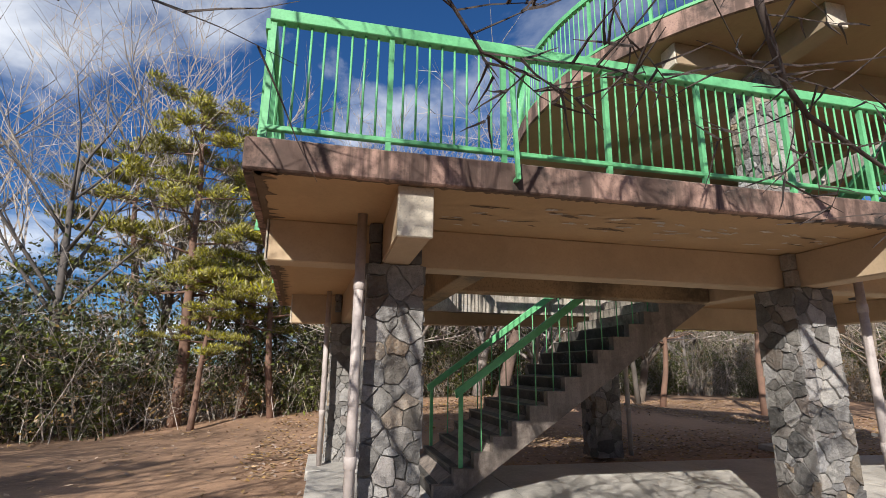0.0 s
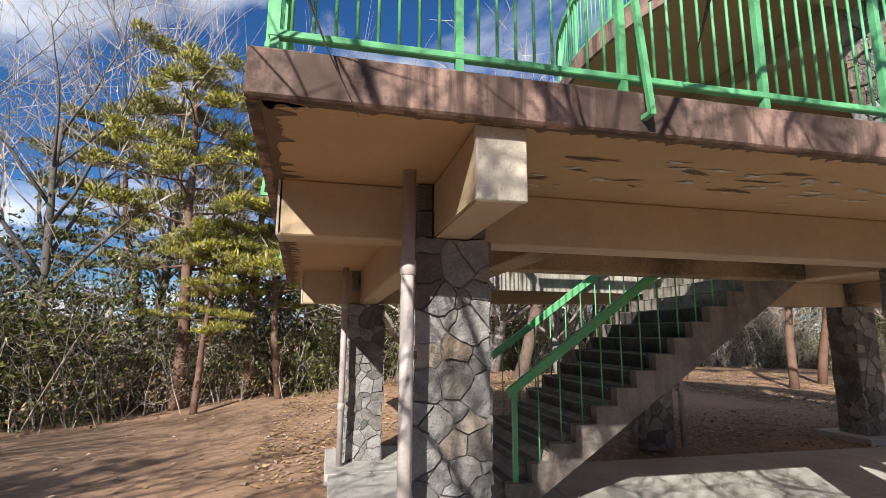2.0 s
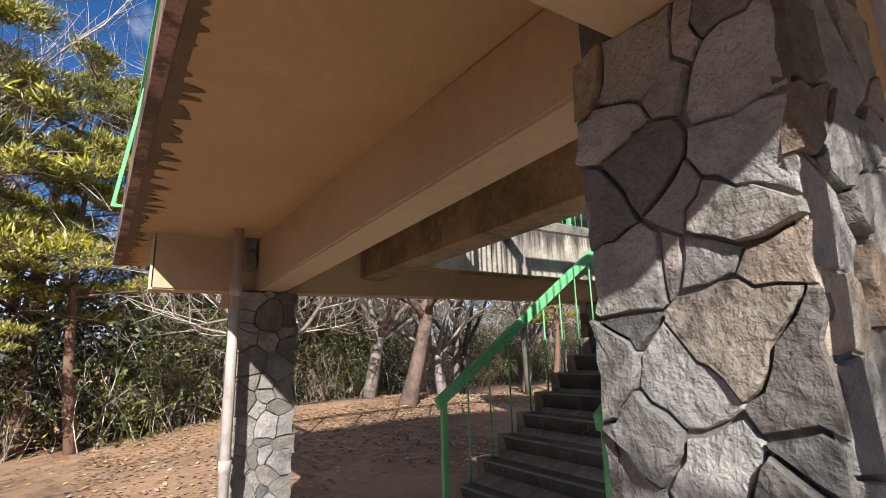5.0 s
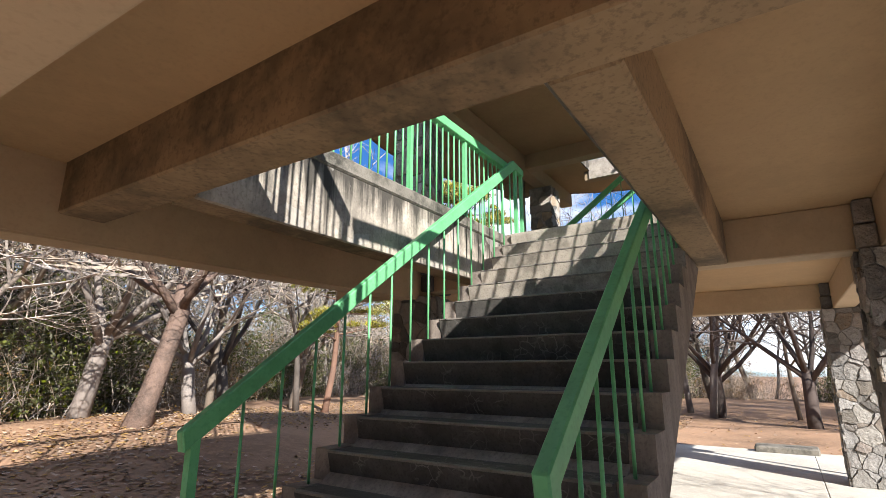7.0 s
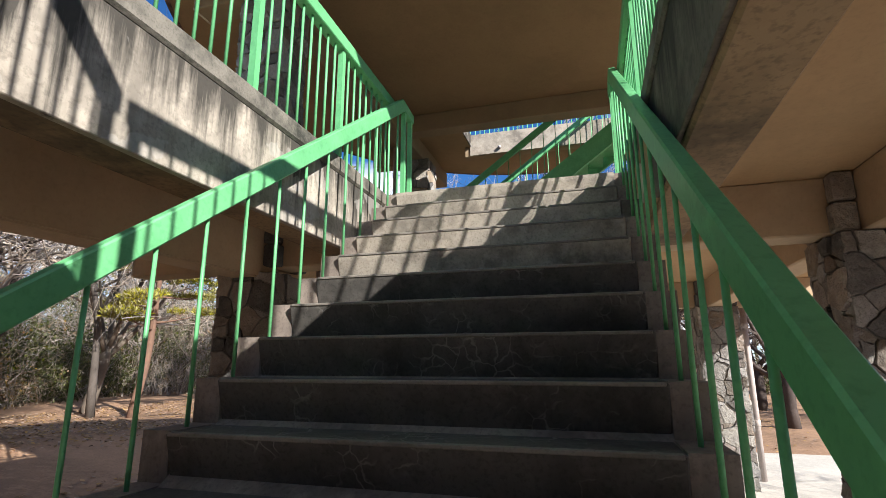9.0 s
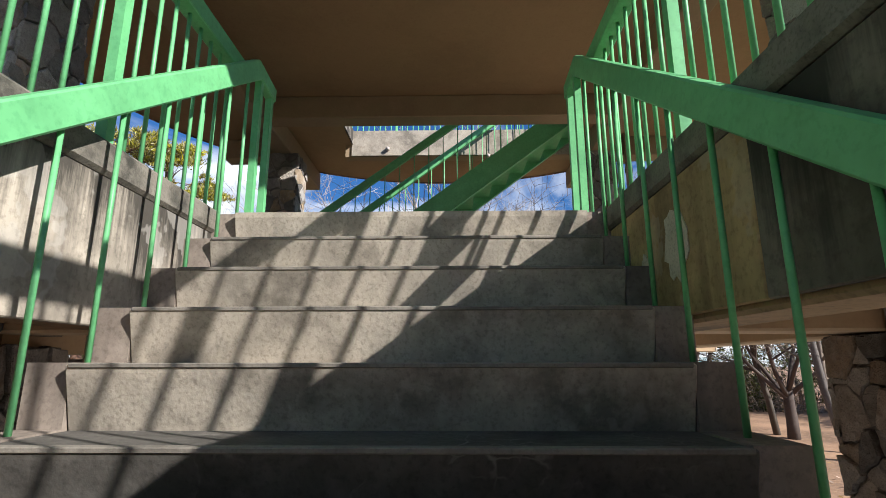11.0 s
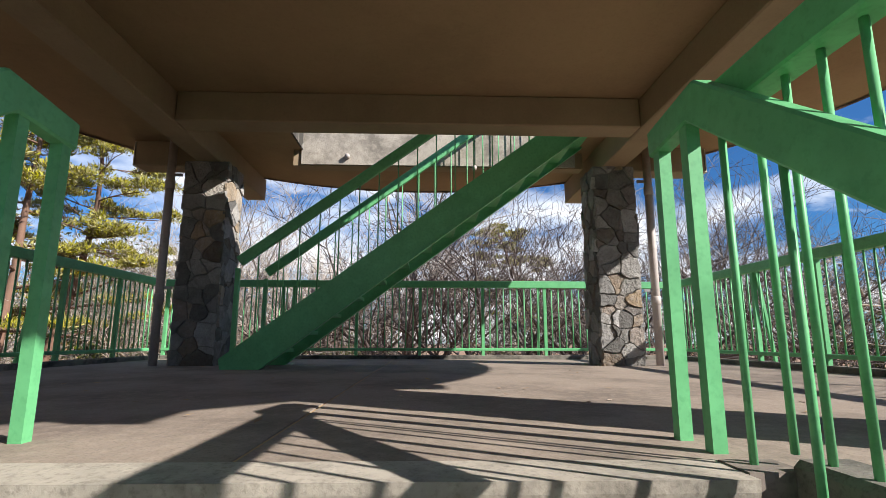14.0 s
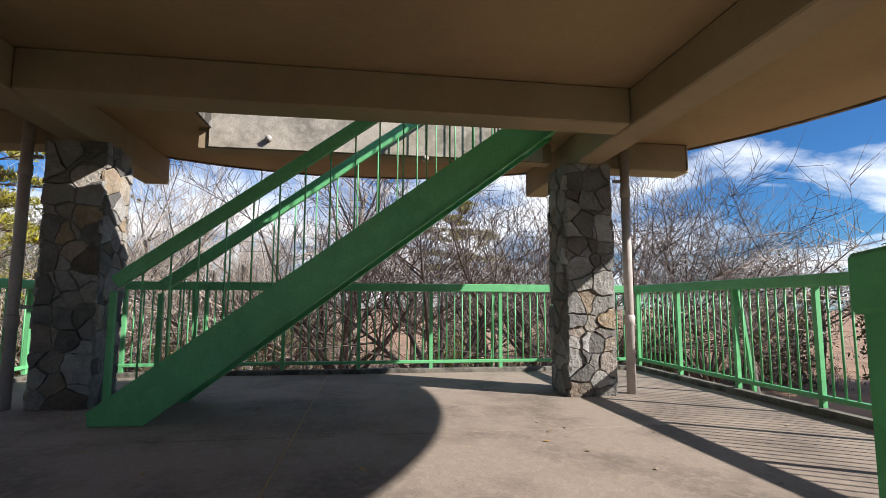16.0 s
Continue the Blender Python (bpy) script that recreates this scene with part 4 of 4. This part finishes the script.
def pine_meshes(seed, h, r, limbs=26, bare=0.34):
    rng = random.Random(seed)
    wv, wf, nv, nf = [], [], [], []
    pts = [Vector((0, 0, -0.3))]
    d = Vector((rng.uniform(-0.12, 0.12), rng.uniform(-0.12, 0.12), 1))
    for i in range(9):
        d = (d + Vector((rng.uniform(-1, 1), rng.uniform(-1, 1), 0)) * 0.10 + Vector((0, 0, 0.1))).normalized()
        pts.append(pts[-1] + d * h / 9)
    tube(wv, wf, pts, [r * (1 - 0.8 * i / 9) for i in range(10)], 9)
    for k in range(limbs):
        u = bare + (0.99 - bare) * ((k + rng.random()) / limbs) ** 0.8
        i = min(8, int(u * 9))
        p = pts[i].lerp(pts[i + 1], u * 9 - i)
        a = k * 2.4 + rng.uniform(-0.5, 0.5)
        ln = h * (0.27 * (1 - u) ** 0.5 + 0.06) * rng.uniform(0.65, 1.15)
        dd = Vector((math.cos(a), math.sin(a), rng.uniform(-0.15, 0.3))).normalized()
        lp = [p]
        for j in range(4):
            dd = (dd + Vector((rng.uniform(-1, 1), rng.uniform(-1, 1), rng.uniform(-0.4, 0.5))) * 0.2).normalized()
            lp.append(lp[-1] + dd * ln / 4)
        tube(wv, wf, lp, [0.055 * (1 - u) + 0.02, 0.035 * (1 - u) + 0.016, 0.02, 0.014, 0.008], 5)
        wide = rng.uniform(0.5, 0.85) * (1.15 - 0.45 * u)
        needle_pad(rng, nv, nf, lp[4] + Vector((0, 0, 0.06)), wide, 0.30, int(620 * wide))
        for j in (2, 3):
            for c in range(2):
                tip = lp[j] + Vector((rng.gauss(0, 0.35), rng.gauss(0, 0.35), rng.uniform(0.0, 0.22)))
                tube(wv, wf, [lp[j - 1], tip], [0.014, 0.006], 3)
                if rng.random() < 0.35 + 0.6 * u:
                    needle_pad(rng, nv, nf, tip, wide * rng.uniform(0.45, 0.8), 0.24, int(340 * wide))
                else:
                    for q in range(5):
                        e = tip + rand_dir(rng) * rng.uniform(0.2, 0.6)
                        tube(wv, wf, [tip, e], [0.007, 0.004], 3)
    return raw_mesh("trunk", wv, wf, M_PINEBARK, True), raw_mesh("crown", nv, nf, M_NEEDLE)


def shrub_meshes(seed, h, w, stems, leaves, leafmat, size):
    rng = random.Random(seed)
    wv, wf, lv, lf = [], [], [], []
    for k in range(stems):
        p = Vector((rng.gauss(0, w * 0.35), rng.gauss(0, w * 0.35), -0.1))
        d = Vector((rng.gauss(0, 0.35), rng.gauss(0, 0.35), 1)).normalized()
        ln = h * rng.uniform(0.5, 1.1)
        pp = [p]
        for j in range(4):
            d = (d + rand_dir(rng) * 0.22).normalized()
            pp.append(pp[-1] + d * ln / 4)
        tube(wv, wf, pp, [0.013, 0.010, 0.008, 0.005, 0.003], 3)
        for b in range(6):
            s = pp[rng.randint(1, 4)]
            nd = (rand_dir(rng) + d * 0.6).normalized()
            tube(wv, wf, [s, s + nd * ln * 0.16, s + (nd + rand_dir(rng) * 0.4) * ln * 0.3], [0.006, 0.004, 0.002], 3)
        for q in range(leaves):
            if q % 9 == 0:
                heart = pp[rng.randint(1, 4)] + Vector((rng.gauss(0, 0.24), rng.gauss(0, 0.24), rng.gauss(0, 0.24)))
            s = heart + Vector((rng.gauss(0, 0.09), rng.gauss(0, 0.09), rng.gauss(0, 0.06)))
            leaf_quad(lv, lf, s, rand_dir(rng), rand_dir(rng), size * rng.uniform(0.7, 1.4), size * 0.3)
    return raw_mesh("stems", wv, wf, M_TWIG), raw_mesh("leaves", lv, lf, leafmat)


def plant(name, meshes, names, label, category, group, x, y, s=1.0, turn=0.0):
    ob = thing(name, label, category, group=group, at=(x, y, ground_height(x, y)))
    ob.rotation_euler = (0, 0, turn)
    ob.scale = (s, s, s)
    for me, nm in zip(meshes, names):
        tagged(part(nm, me, None, ob), kind="" if nm == "trunk" else "stuff")
    return ob


BARE = [bare_tree_meshes(20 + i, h, r, k, spread=sp) for i, (h, r, k, sp) in enumerate(((9.5, 0.16, (9, 6, 6), 0.6), (8.0, 0.13, (9, 7, 5), 0.66), (11.0, 0.15, (12, 6, 5), 0.45), (7.0, 0.14, (8, 7, 6), 0.72), (9.0, 0.10, (12, 6, 5), 0.5)))]
PINE = [pine_meshes(50 + i, h, r, n) for i, (h, r, n) in enumerate(((10.5, 0.19, 26), (9.0, 0.16, 22), (11.5, 0.21, 30)))]
BRUSH = [shrub_meshes(70, 2.2, 1.6, 36, 34, M_DRYLEAF, 0.085), shrub_meshes(71, 1.6, 1.5, 40, 40, M_DRYLEAF, 0.075), shrub_meshes(72, 2.6, 1.5, 44, 8, M_DRYLEAF, 0.07)]
SHRUB = [shrub_meshes(80, 2.6, 1.6, 40, 120, M_LEAF, 0.10), shrub_meshes(81, 3.8, 1.7, 44, 125, M_LEAF, 0.12)]

LB = "bare grey deciduous tree with a tangle of thin twigs"
LP = "pine tree with flat clusters of yellow-green needles"
LD = "dry brown brush and undergrowth at the edge of the wood"
LS = "evergreen shrub with small dark leaves"


def along(line, n):
    seg = [math.dist(line[i], line[i + 1]) for i in range(len(line) - 1)]
    tot = sum(seg)
    for k in range(n):
        u = (k + 0.5) / n * tot
        i = 0
        while i < len(seg) - 1 and u > seg[i]:
            u -= seg[i]
            i += 1
        a, b = line[i], line[i + 1]
        w = min(1.0, u / seg[i])
        yield a[0] + (b[0] - a[0]) * w, a[1] + (b[1] - a[1]) * w, (b[1] - a[1]) / seg[i], -(b[0] - a[0]) / seg[i]


EDGE = [(-26, 4), (-17, 9), (-10, 14.5), (-4, 17.5), (1, 19.5), (6, 22), (12, 27), (20, 29), (28, 25), (33, 16), (34, 6), (31, -4), (26, -14)]
wood_rng = random.Random(5)


def open_side(x, y):
    """Where the hilltop falls away and the sky shows between the trunks."""
    return x < 1.5 or (x > 20 and y < 10)


def wood():
    r = wood_rng
    for x, y, nx, ny in along(EDGE, 74):
        o = -r.uniform(0.0, 1.6)
        k = r.random()
        m, nm, lb, g = (BRUSH[r.randrange(3)], "brush", LD, "brush") if k < 0.78 else (SHRUB[r.randrange(2)], "shrub", LS, "shrubs")
        plant(nm, m, ("twig_mass", "foliage"), lb, "bush", g, x + nx * o, y + ny * o, r.uniform(0.75, 1.25) * (0.6 if x > 20 and y < 10 else 1.0), r.uniform(0, 6.3))
    for row, n, lo, hi in ((0, 46, 1.0, 3.0), (1, 44, 3.5, 7.0), (2, 40, 8.0, 14.0)):
        for x, y, nx, ny in along(EDGE, n):
            o = -r.uniform(lo, hi)
            px, py = x + nx * o, y + ny * o
            k = r.random()
            if row and open_side(px, py):
                if row == 1 and r.random() < 0.75:
                    plant("bare_tree", BARE[r.randrange(5)], ("trunk", "crown"), LB, "tree", "bare trees", px, py, r.uniform(0.7, 1.0), r.uniform(0, 6.3))
                continue
            if k < (0.14 if row else 0.06):
                plant("pine_tree", PINE[r.randrange(3)], ("trunk", "crown"), LP, "tree", "pines", px, py, r.uniform(0.8, 1.1), r.uniform(0, 6.3))
            elif k < 0.30:
                plant("shrub", SHRUB[r.randrange(2)], ("twig_mass", "foliage"), LS, "bush", "shrubs", px, py, r.uniform(1.0, 1.7), r.uniform(0, 6.3))
            else:
                plant("bare_tree", BARE[r.randrange(5)], ("trunk", "crown"), LB, "tree", "bare trees", px, py, r.uniform(0.7, 1.1), r.uniform(0, 6.3))
        if row:
            for x, y, nx, ny in along(EDGE, 44):
                o = -r.uniform(lo, hi)
                if open_side(x + nx * o, y + ny * o):
                    continue
                plant("brush", BRUSH[r.randrange(3)], ("twig_mass", "foliage"), LD, "bush", "brush", x + nx * o, y + ny * o, r.uniform(1.2, 1.9), r.uniform(0, 6.3))


def back_wood():
    r = wood_rng
    for lo, hi, n, a, b in ((5, 9, 52, 1.5, 2.3), (11, 18, 60, 2.2, 3.2)):
        for x, y, nx, ny in along(EDGE[:-3], n):
            o = -r.uniform(lo, hi)
            k = r.random()
            if open_side(x + nx * o, y + ny * o):
                continue
            if k < 0.55:
                plant("shrub", SHRUB[r.randrange(2)], ("twig_mass", "foliage"), LS, "bush", "shrubs", x + nx * o, y + ny * o, r.uniform(a, b), r.uniform(0, 6.3))
            else:
                plant("brush", BRUSH[r.randrange(3)], ("twig_mass", "foliage"), LD, "bush", "brush", x + nx * o, y + ny * o, r.uniform(a, b) * 1.1, r.uniform(0, 6.3))


def thicket():
    r = wood_rng
    for x, y, nx, ny in along(EDGE, 120):
        o = -r.uniform(0.3, 3.5)
        k = r.random()
        low = 1.0
        if open_side(x, y):
            if r.random() < 0.15:
                continue
            low = 0.85 if x < 2 else 0.55
        if k < 0.42:
            plant("brush", BRUSH[2 if k < 0.22 else 0], ("twig_mass", "foliage"), LD, "bush", "brush", x + nx * o, y + ny * o, low * r.uniform(1.2, 1.9), r.uniform(0, 6.3))
        elif k < 0.78:
            plant("shrub", SHRUB[r.randrange(2)], ("twig_mass", "foliage"), LS, "bush", "shrubs", x + nx * o, y + ny * o, low * r.uniform(0.8, 1.45), r.uniform(0, 6.3))
        else:
            plant("bare_tree", BARE[r.randrange(5)], ("trunk", "crown"), LB, "tree", "bare trees", x + nx * o, y + ny * o, r.uniform(0.6, 1.0), r.uniform(0, 6.3))
    for k in range(16):
        a = radians(r.uniform(-52, 38))
        d = r.uniform(13.5, 19)
        plant("bare_tree", BARE[r.randrange(5)], ("trunk", "crown"), LB, "tree", "bare trees", 9 + d * math.cos(a), 8 + d * math.sin(a), r.uniform(0.75, 1.05), r.uniform(0, 6.3))


wood()
back_wood()
thicket()
for x, y, k, s, t in ((-3.9, 17.6, 0, 1.02, 0.4), (-2.2, 18.6, 2, 0.95, 2.2), (-5.2, 19.5, 2, 0.95, 3.1), (-12.5, 17.0, 1, 1.05, 4.0), (-1.2, 18.0, 1, 0.8, 1.0), (-3.2, 16.6, 1, 0.62, 5.0), (17.5, 18.5, 0, 0.95, 2.0), (20.5, 20.0, 2, 0.9, 5.0), (15.0, 21.5, 1, 0.9, 3.0)):
    plant("pine_tree", PINE[k], ("trunk", "crown"), LP, "tree", "pines", x, y, s, t)
for x, y, k, s, t in ((-6.6, 16.4, 2, 1.05, 0.0), (-9.5, 17.0, 4, 1.2, 1.0), (-5.4, 20.0, 2, 1.2, 3.0), (9.5, 20.5, 3, 0.9, 1.0), (14.5, 22.5, 3, 1.0, 4.0), (24.0, 9.0, 3, 0.95, 2.0), (25.5, 4.0, 0, 0.85, 4.4), (22.0, 15.0, 1, 0.9, 0.2), (26.0, -1.0, 1, 0.9, 1.9), (23.5, 6.3, 4, 0.85, 0.9)):
    plant("bare_tree", BARE[k], ("trunk", "crown"), LB, "tree", "bare trees", x, y, s, t)
# a pine beside the open ground
for x, y, k, s, t in ((-8.0, 2.4, 1, 0.65, 0.7),):
    plant("pine_tree", PINE[k], ("trunk", "crown"), LP, "tree", "pines", x, y, s, t)


# taller evergreens among the bare trees
for x, y, k, s, t in ((-7.4, 17.2, 1, 1.35, 0.3), (-8.8, 16.2, 0, 1.5, 2.0), (-5.4, 18.6, 1, 1.25, 4.0), (-11.0, 15.2, 1, 1.2, 1.0), (-1.0, 19.6, 0, 1.5, 5.0), (0.6, 20.2, 1, 1.1, 3.2), (-6.2, 16.6, 0, 1.1, 5.5)):
    plant("shrub", SHRUB[k], ("twig_mass", "foliage"), "tall evergreen shrub with small yellow-green leaves", "bush", "shrubs", x, y, s, t)


def unseen_wood():
    """Unseen trees and shrubs added on the west and south to block low sky light."""
    r = random.Random(15)
    line = [(-25, 5), (-19, -9), (-6, -19), (10, -21), (25, -15)]
    for x, y, nx, ny in along(line, 64):
        o = r.uniform(0.0, 5.0)
        plant("shrub", SHRUB[r.randrange(2)], ("twig_mass", "foliage"), LS, "bush", "shrubs", x + nx * o, y + ny * o, r.uniform(1.3, 2.1), r.uniform(0, 6.3))
    for x, y, nx, ny in along(line, 30):
        o = r.uniform(0.0, 6.0)
        if r.random() < 0.4:
            plant("pine_tree", PINE[r.randrange(3)], ("trunk", "crown"), LP, "tree", "pines", x + nx * o, y + ny * o, r.uniform(0.7, 0.9), r.uniform(0, 6.3))
        else:
            plant("bare_tree", BARE[r.randrange(5)], ("trunk", "crown"), LB, "tree", "bare trees", x + nx * o, y + ny * o, r.uniform(0.7, 1.0), r.uniform(0, 6.3))


unseen_wood()


# an old leaning tree at the edge of the leaf-strewn bank
def leaning_trunk(x, y):
    rng = random.Random(61)
    wood_, twigs = ([], []), ([], [])
    tube(wood_[0], wood_[1], [(-0.25, 0, -0.2), (-0.05, 0, 0.5), (0.2, 0, 1.4), (0.45, 0.05, 2.3), (0.5, 0.1, 3.0)], [0.30, 0.21, 0.19, 0.19, 0.16], 12)
    for k in range(6):
        a = 2 * math.pi * k / 6 + rng.uniform(-0.3, 0.3)
        grow(rng, Vector((0.46, 0.06, rng.uniform(2.2, 2.9))), Vector((math.cos(a), math.sin(a), rng.uniform(0.3, 1.0))).normalized(), rng.uniform(2.8, 4.0), 0.11, 1, wood_, twigs, 0.6, 0.03, 4, (0, 7, 5, 4))
    plant("old_tree", (raw_mesh("trunk", *wood_, M_OLDBARK, True), raw_mesh("crown", *twigs, M_TWIG)), ("trunk", "crown"), "old leaning tree with a thick reddish-brown trunk", "tree", "", x, y)


leaning_trunk(6.3, 17.6)
# cherry trees beside the walk, whose limbs reach over it and shade the deck's front
def cherry_meshes(seed, limbs, reach):
    rng = random.Random(seed)
    wood_, twigs = ([], []), ([], [])
    tube(wood_[0], wood_[1], [(0, 0, -0.15), (0.02, 0.03, 0.6), (0, 0.02, 1.3), (0.03, 0, 1.7)], [0.22, 0.19, 0.18, 0.15], 9)
    for k in range(limbs):
        a = 2 * math.pi * (k + rng.uniform(-0.3, 0.3)) / limbs
        d = Vector((math.cos(a), math.sin(a), rng.uniform(0.75, 1.5))).normalized()
        grow(rng, Vector((0, 0, rng.uniform(1.2, 1.6))), d, reach * rng.uniform(0.8, 1.1), 0.095, 1, wood_, twigs, 0.6, 0.02, 4, (0, 8, 6, 4))
    return raw_mesh("trunk", *wood_, M_CHERRY, True), raw_mesh("crown", *twigs, M_CHERRY)


CHERRY = [cherry_meshes(90, 6, 5.6), cherry_meshes(91, 6, 5.0)]
LCH = "bare cherry tree with dark twisted limbs"
for x, y, k, s, t in ((-1.7, -2.0, 0, 1.0, 0.6), (-7.5, 2.0, 1, 1.0, 5.1), (-12.0, -2.0, 0, 1.0, 1.1), (-6.0, -7.0, 0, 1.1, 3.0), (-10.5, 7.0, 1, 1.0, 0.3), (24.5, 1.5, 0, 1.0, 2.8), (21.5, -3.5, 1, 0.95, 4.4), (20.5, 6.0, 1, 1.0, 1.9), (23.0, 8.8, 0, 1.0, 4.1), (19.0, 2.2, 0, 0.85, 0.5)):
    plant("cherry_tree", CHERRY[k], ("trunk", "crown"), LCH, "tree", "cherry trees", x, y, s, t)


def leaning_cherry():
    """The tree south of the deck, with two limbs that hang over the path."""
    rng = random.Random(77)
    at = Vector((4.4, 0.2, ground_height(4.4, 0.2)))
    wood_, twigs = ([], []), ([], [])
    tube(wood_[0], wood_[1], [(0, 0, -0.15), (0.03, 0.05, 0.7), (-0.05, 0.1, 1.4), (-0.1, 0.2, 1.9)], [0.2, 0.17, 0.15, 0.12], 9)
    limbs = ([(4.3, 0.4, 1.7), (3.8, 1.2, 3.9), (3.0, 2.2, 5.0), (2.62, 2.7, 4.4), (2.70, 2.83, 3.69), (2.97, 2.98, 3.29), (3.20, 3.06, 3.15), (3.82, 3.10, 2.86), (4.3, 3.15, 2.7)],
             [(3.0, 2.2, 5.0), (2.0, 2.5, 4.9), (1.1, 2.8, 4.3), (0.78, 2.9, 3.5), (1.02, 2.92, 3.15), (1.35, 2.95, 3.05)],
             [(2.0, 2.5, 4.9), (1.7, 2.75, 4.1), (1.75, 2.85, 3.5), (1.95, 2.9, 3.15)])
    for pts, r0 in zip(limbs, (0.05, 0.026, 0.015)):
        q = [Vector(p) - at for p in pts]
        rad = [r0 * (1 - 0.85 * i / (len(q) - 1)) for i in range(len(q))]
        tube(wood_[0], wood_[1], q, rad, 6)
        for i in range(2, len(q) - 1):
            for k in range(4):
                s = q[i].lerp(q[i + 1], rng.random())
                d = (rand_dir(rng) + (q[i + 1] - q[i]).normalized() * 0.7).normalized()
                grow(rng, s, d, rng.uniform(0.35, 0.8), 0.007, 2, wood_, twigs, 0.6, -0.01, 3, (0, 0, 4))
    for k in range(4):
        a = radians(-150 + 60 * k)
        grow(rng, Vector((-0.05, 0.1, 1.5)), Vector((math.cos(a), math.sin(a) - 0.2, 1.0)).normalized(), 2.9, 0.08, 1, wood_, twigs, 0.6, 0.02, 4, (0, 7, 5, 3))
    plant("cherry_tree", (raw_mesh("trunk", *wood_, M_CHERRY, True), raw_mesh("crown", *twigs, M_CHERRY)), ("trunk", "crown"), LCH, "tree", "cherry trees", 4.4, 0.2)


leaning_cherry()
PALE = [(raw_mesh("trunk", [tuple(v.co) for v in a.vertices], [tuple(p.vertices) for p in a.polygons], M_BARK, True), raw_mesh("crown", [tuple(v.co) for v in b.vertices], [tuple(p.vertices) for p in b.polygons], M_TWIG)) for a, b in CHERRY]
for x, y, k, s, t in ((6.1, 20.2, 0, 0.95, 0.2), (8.3, 19.4, 1, 1.0, 2.4), (2.4, 18.4, 1, 0.9, 4.0), (11.5, 22.6, 0, 1.0, 1.2), (15.6, 24.0, 1, 1.05, 3.3), (5.0, 23.0, 0, 1.1, 5.0), (26.0, 12.0, 1, 1.0, 0.6)):
    ob = plant("bare_tree", PALE[k], ("trunk", "crown"), "low-forking bare tree with pale grey bark and twigs", "tree", "bare trees", x, y, s, t)
    ob.rotation_euler = (0.22 * math.sin(3 * t), 0.20 * math.cos(5 * t), t)
    ob.scale = (s * (1 + 0.15 * math.sin(7 * t)), s, s * (1.1 + 0.2 * math.cos(4 * t)))


# fallen leaves
def litter():
    r = random.Random(9)
    v, f = [], []
    while len(f) < 34000:
        x, y = (r.uniform(-1, 22), r.uniform(9.4, 25)) if r.random() < 0.85 else (r.uniform(-10, 26), r.uniform(-2, 20))
        if 0.1 < x < 13.7 and 3.1 < y < 9.4:
            continue
        if noise.noise((x * 0.3, y * 0.3, 2)) < r.uniform(-0.5, 0.4):
            continue
        c = Vector((x, y, ground_height(x, y) + r.uniform(0.005, 0.03)))
        a = r.uniform(0, 6.3)
        leaf_quad(v, f, c, Vector((math.cos(a), math.sin(a), r.uniform(-0.1, 0.35))), Vector((-math.sin(a), math.cos(a), r.uniform(-0.3, 0.3))), r.uniform(0.07, 0.13), 0.028)
    tagged(new("fallen_leaves", raw_mesh("fallen_leaves", v, f, M_LITTER)), "dry tan leaves scattered over the soil", "leaves", kind="stuff")


def deck_litter():
    r = random.Random(19)
    v, f = [], []
    for k in range(90):
        x, y = r.uniform(6.0, 11.8), r.uniform(4.5, 10.5)
        a = r.uniform(0, 6.3)
        leaf_quad(v, f, Vector((x, y, D + r.uniform(0.006, 0.014))), Vector((math.cos(a), math.sin(a), r.uniform(-0.05, 0.2))), Vector((-math.sin(a), math.cos(a), 0)), r.uniform(0.03, 0.07), 0.012)
    tagged(new("fallen_leaves", raw_mesh("fallen_leaves", v, f, M_LITTER)), "dry leaf scraps scattered on the deck", "leaves", kind="stuff")


litter()
deck_litter()
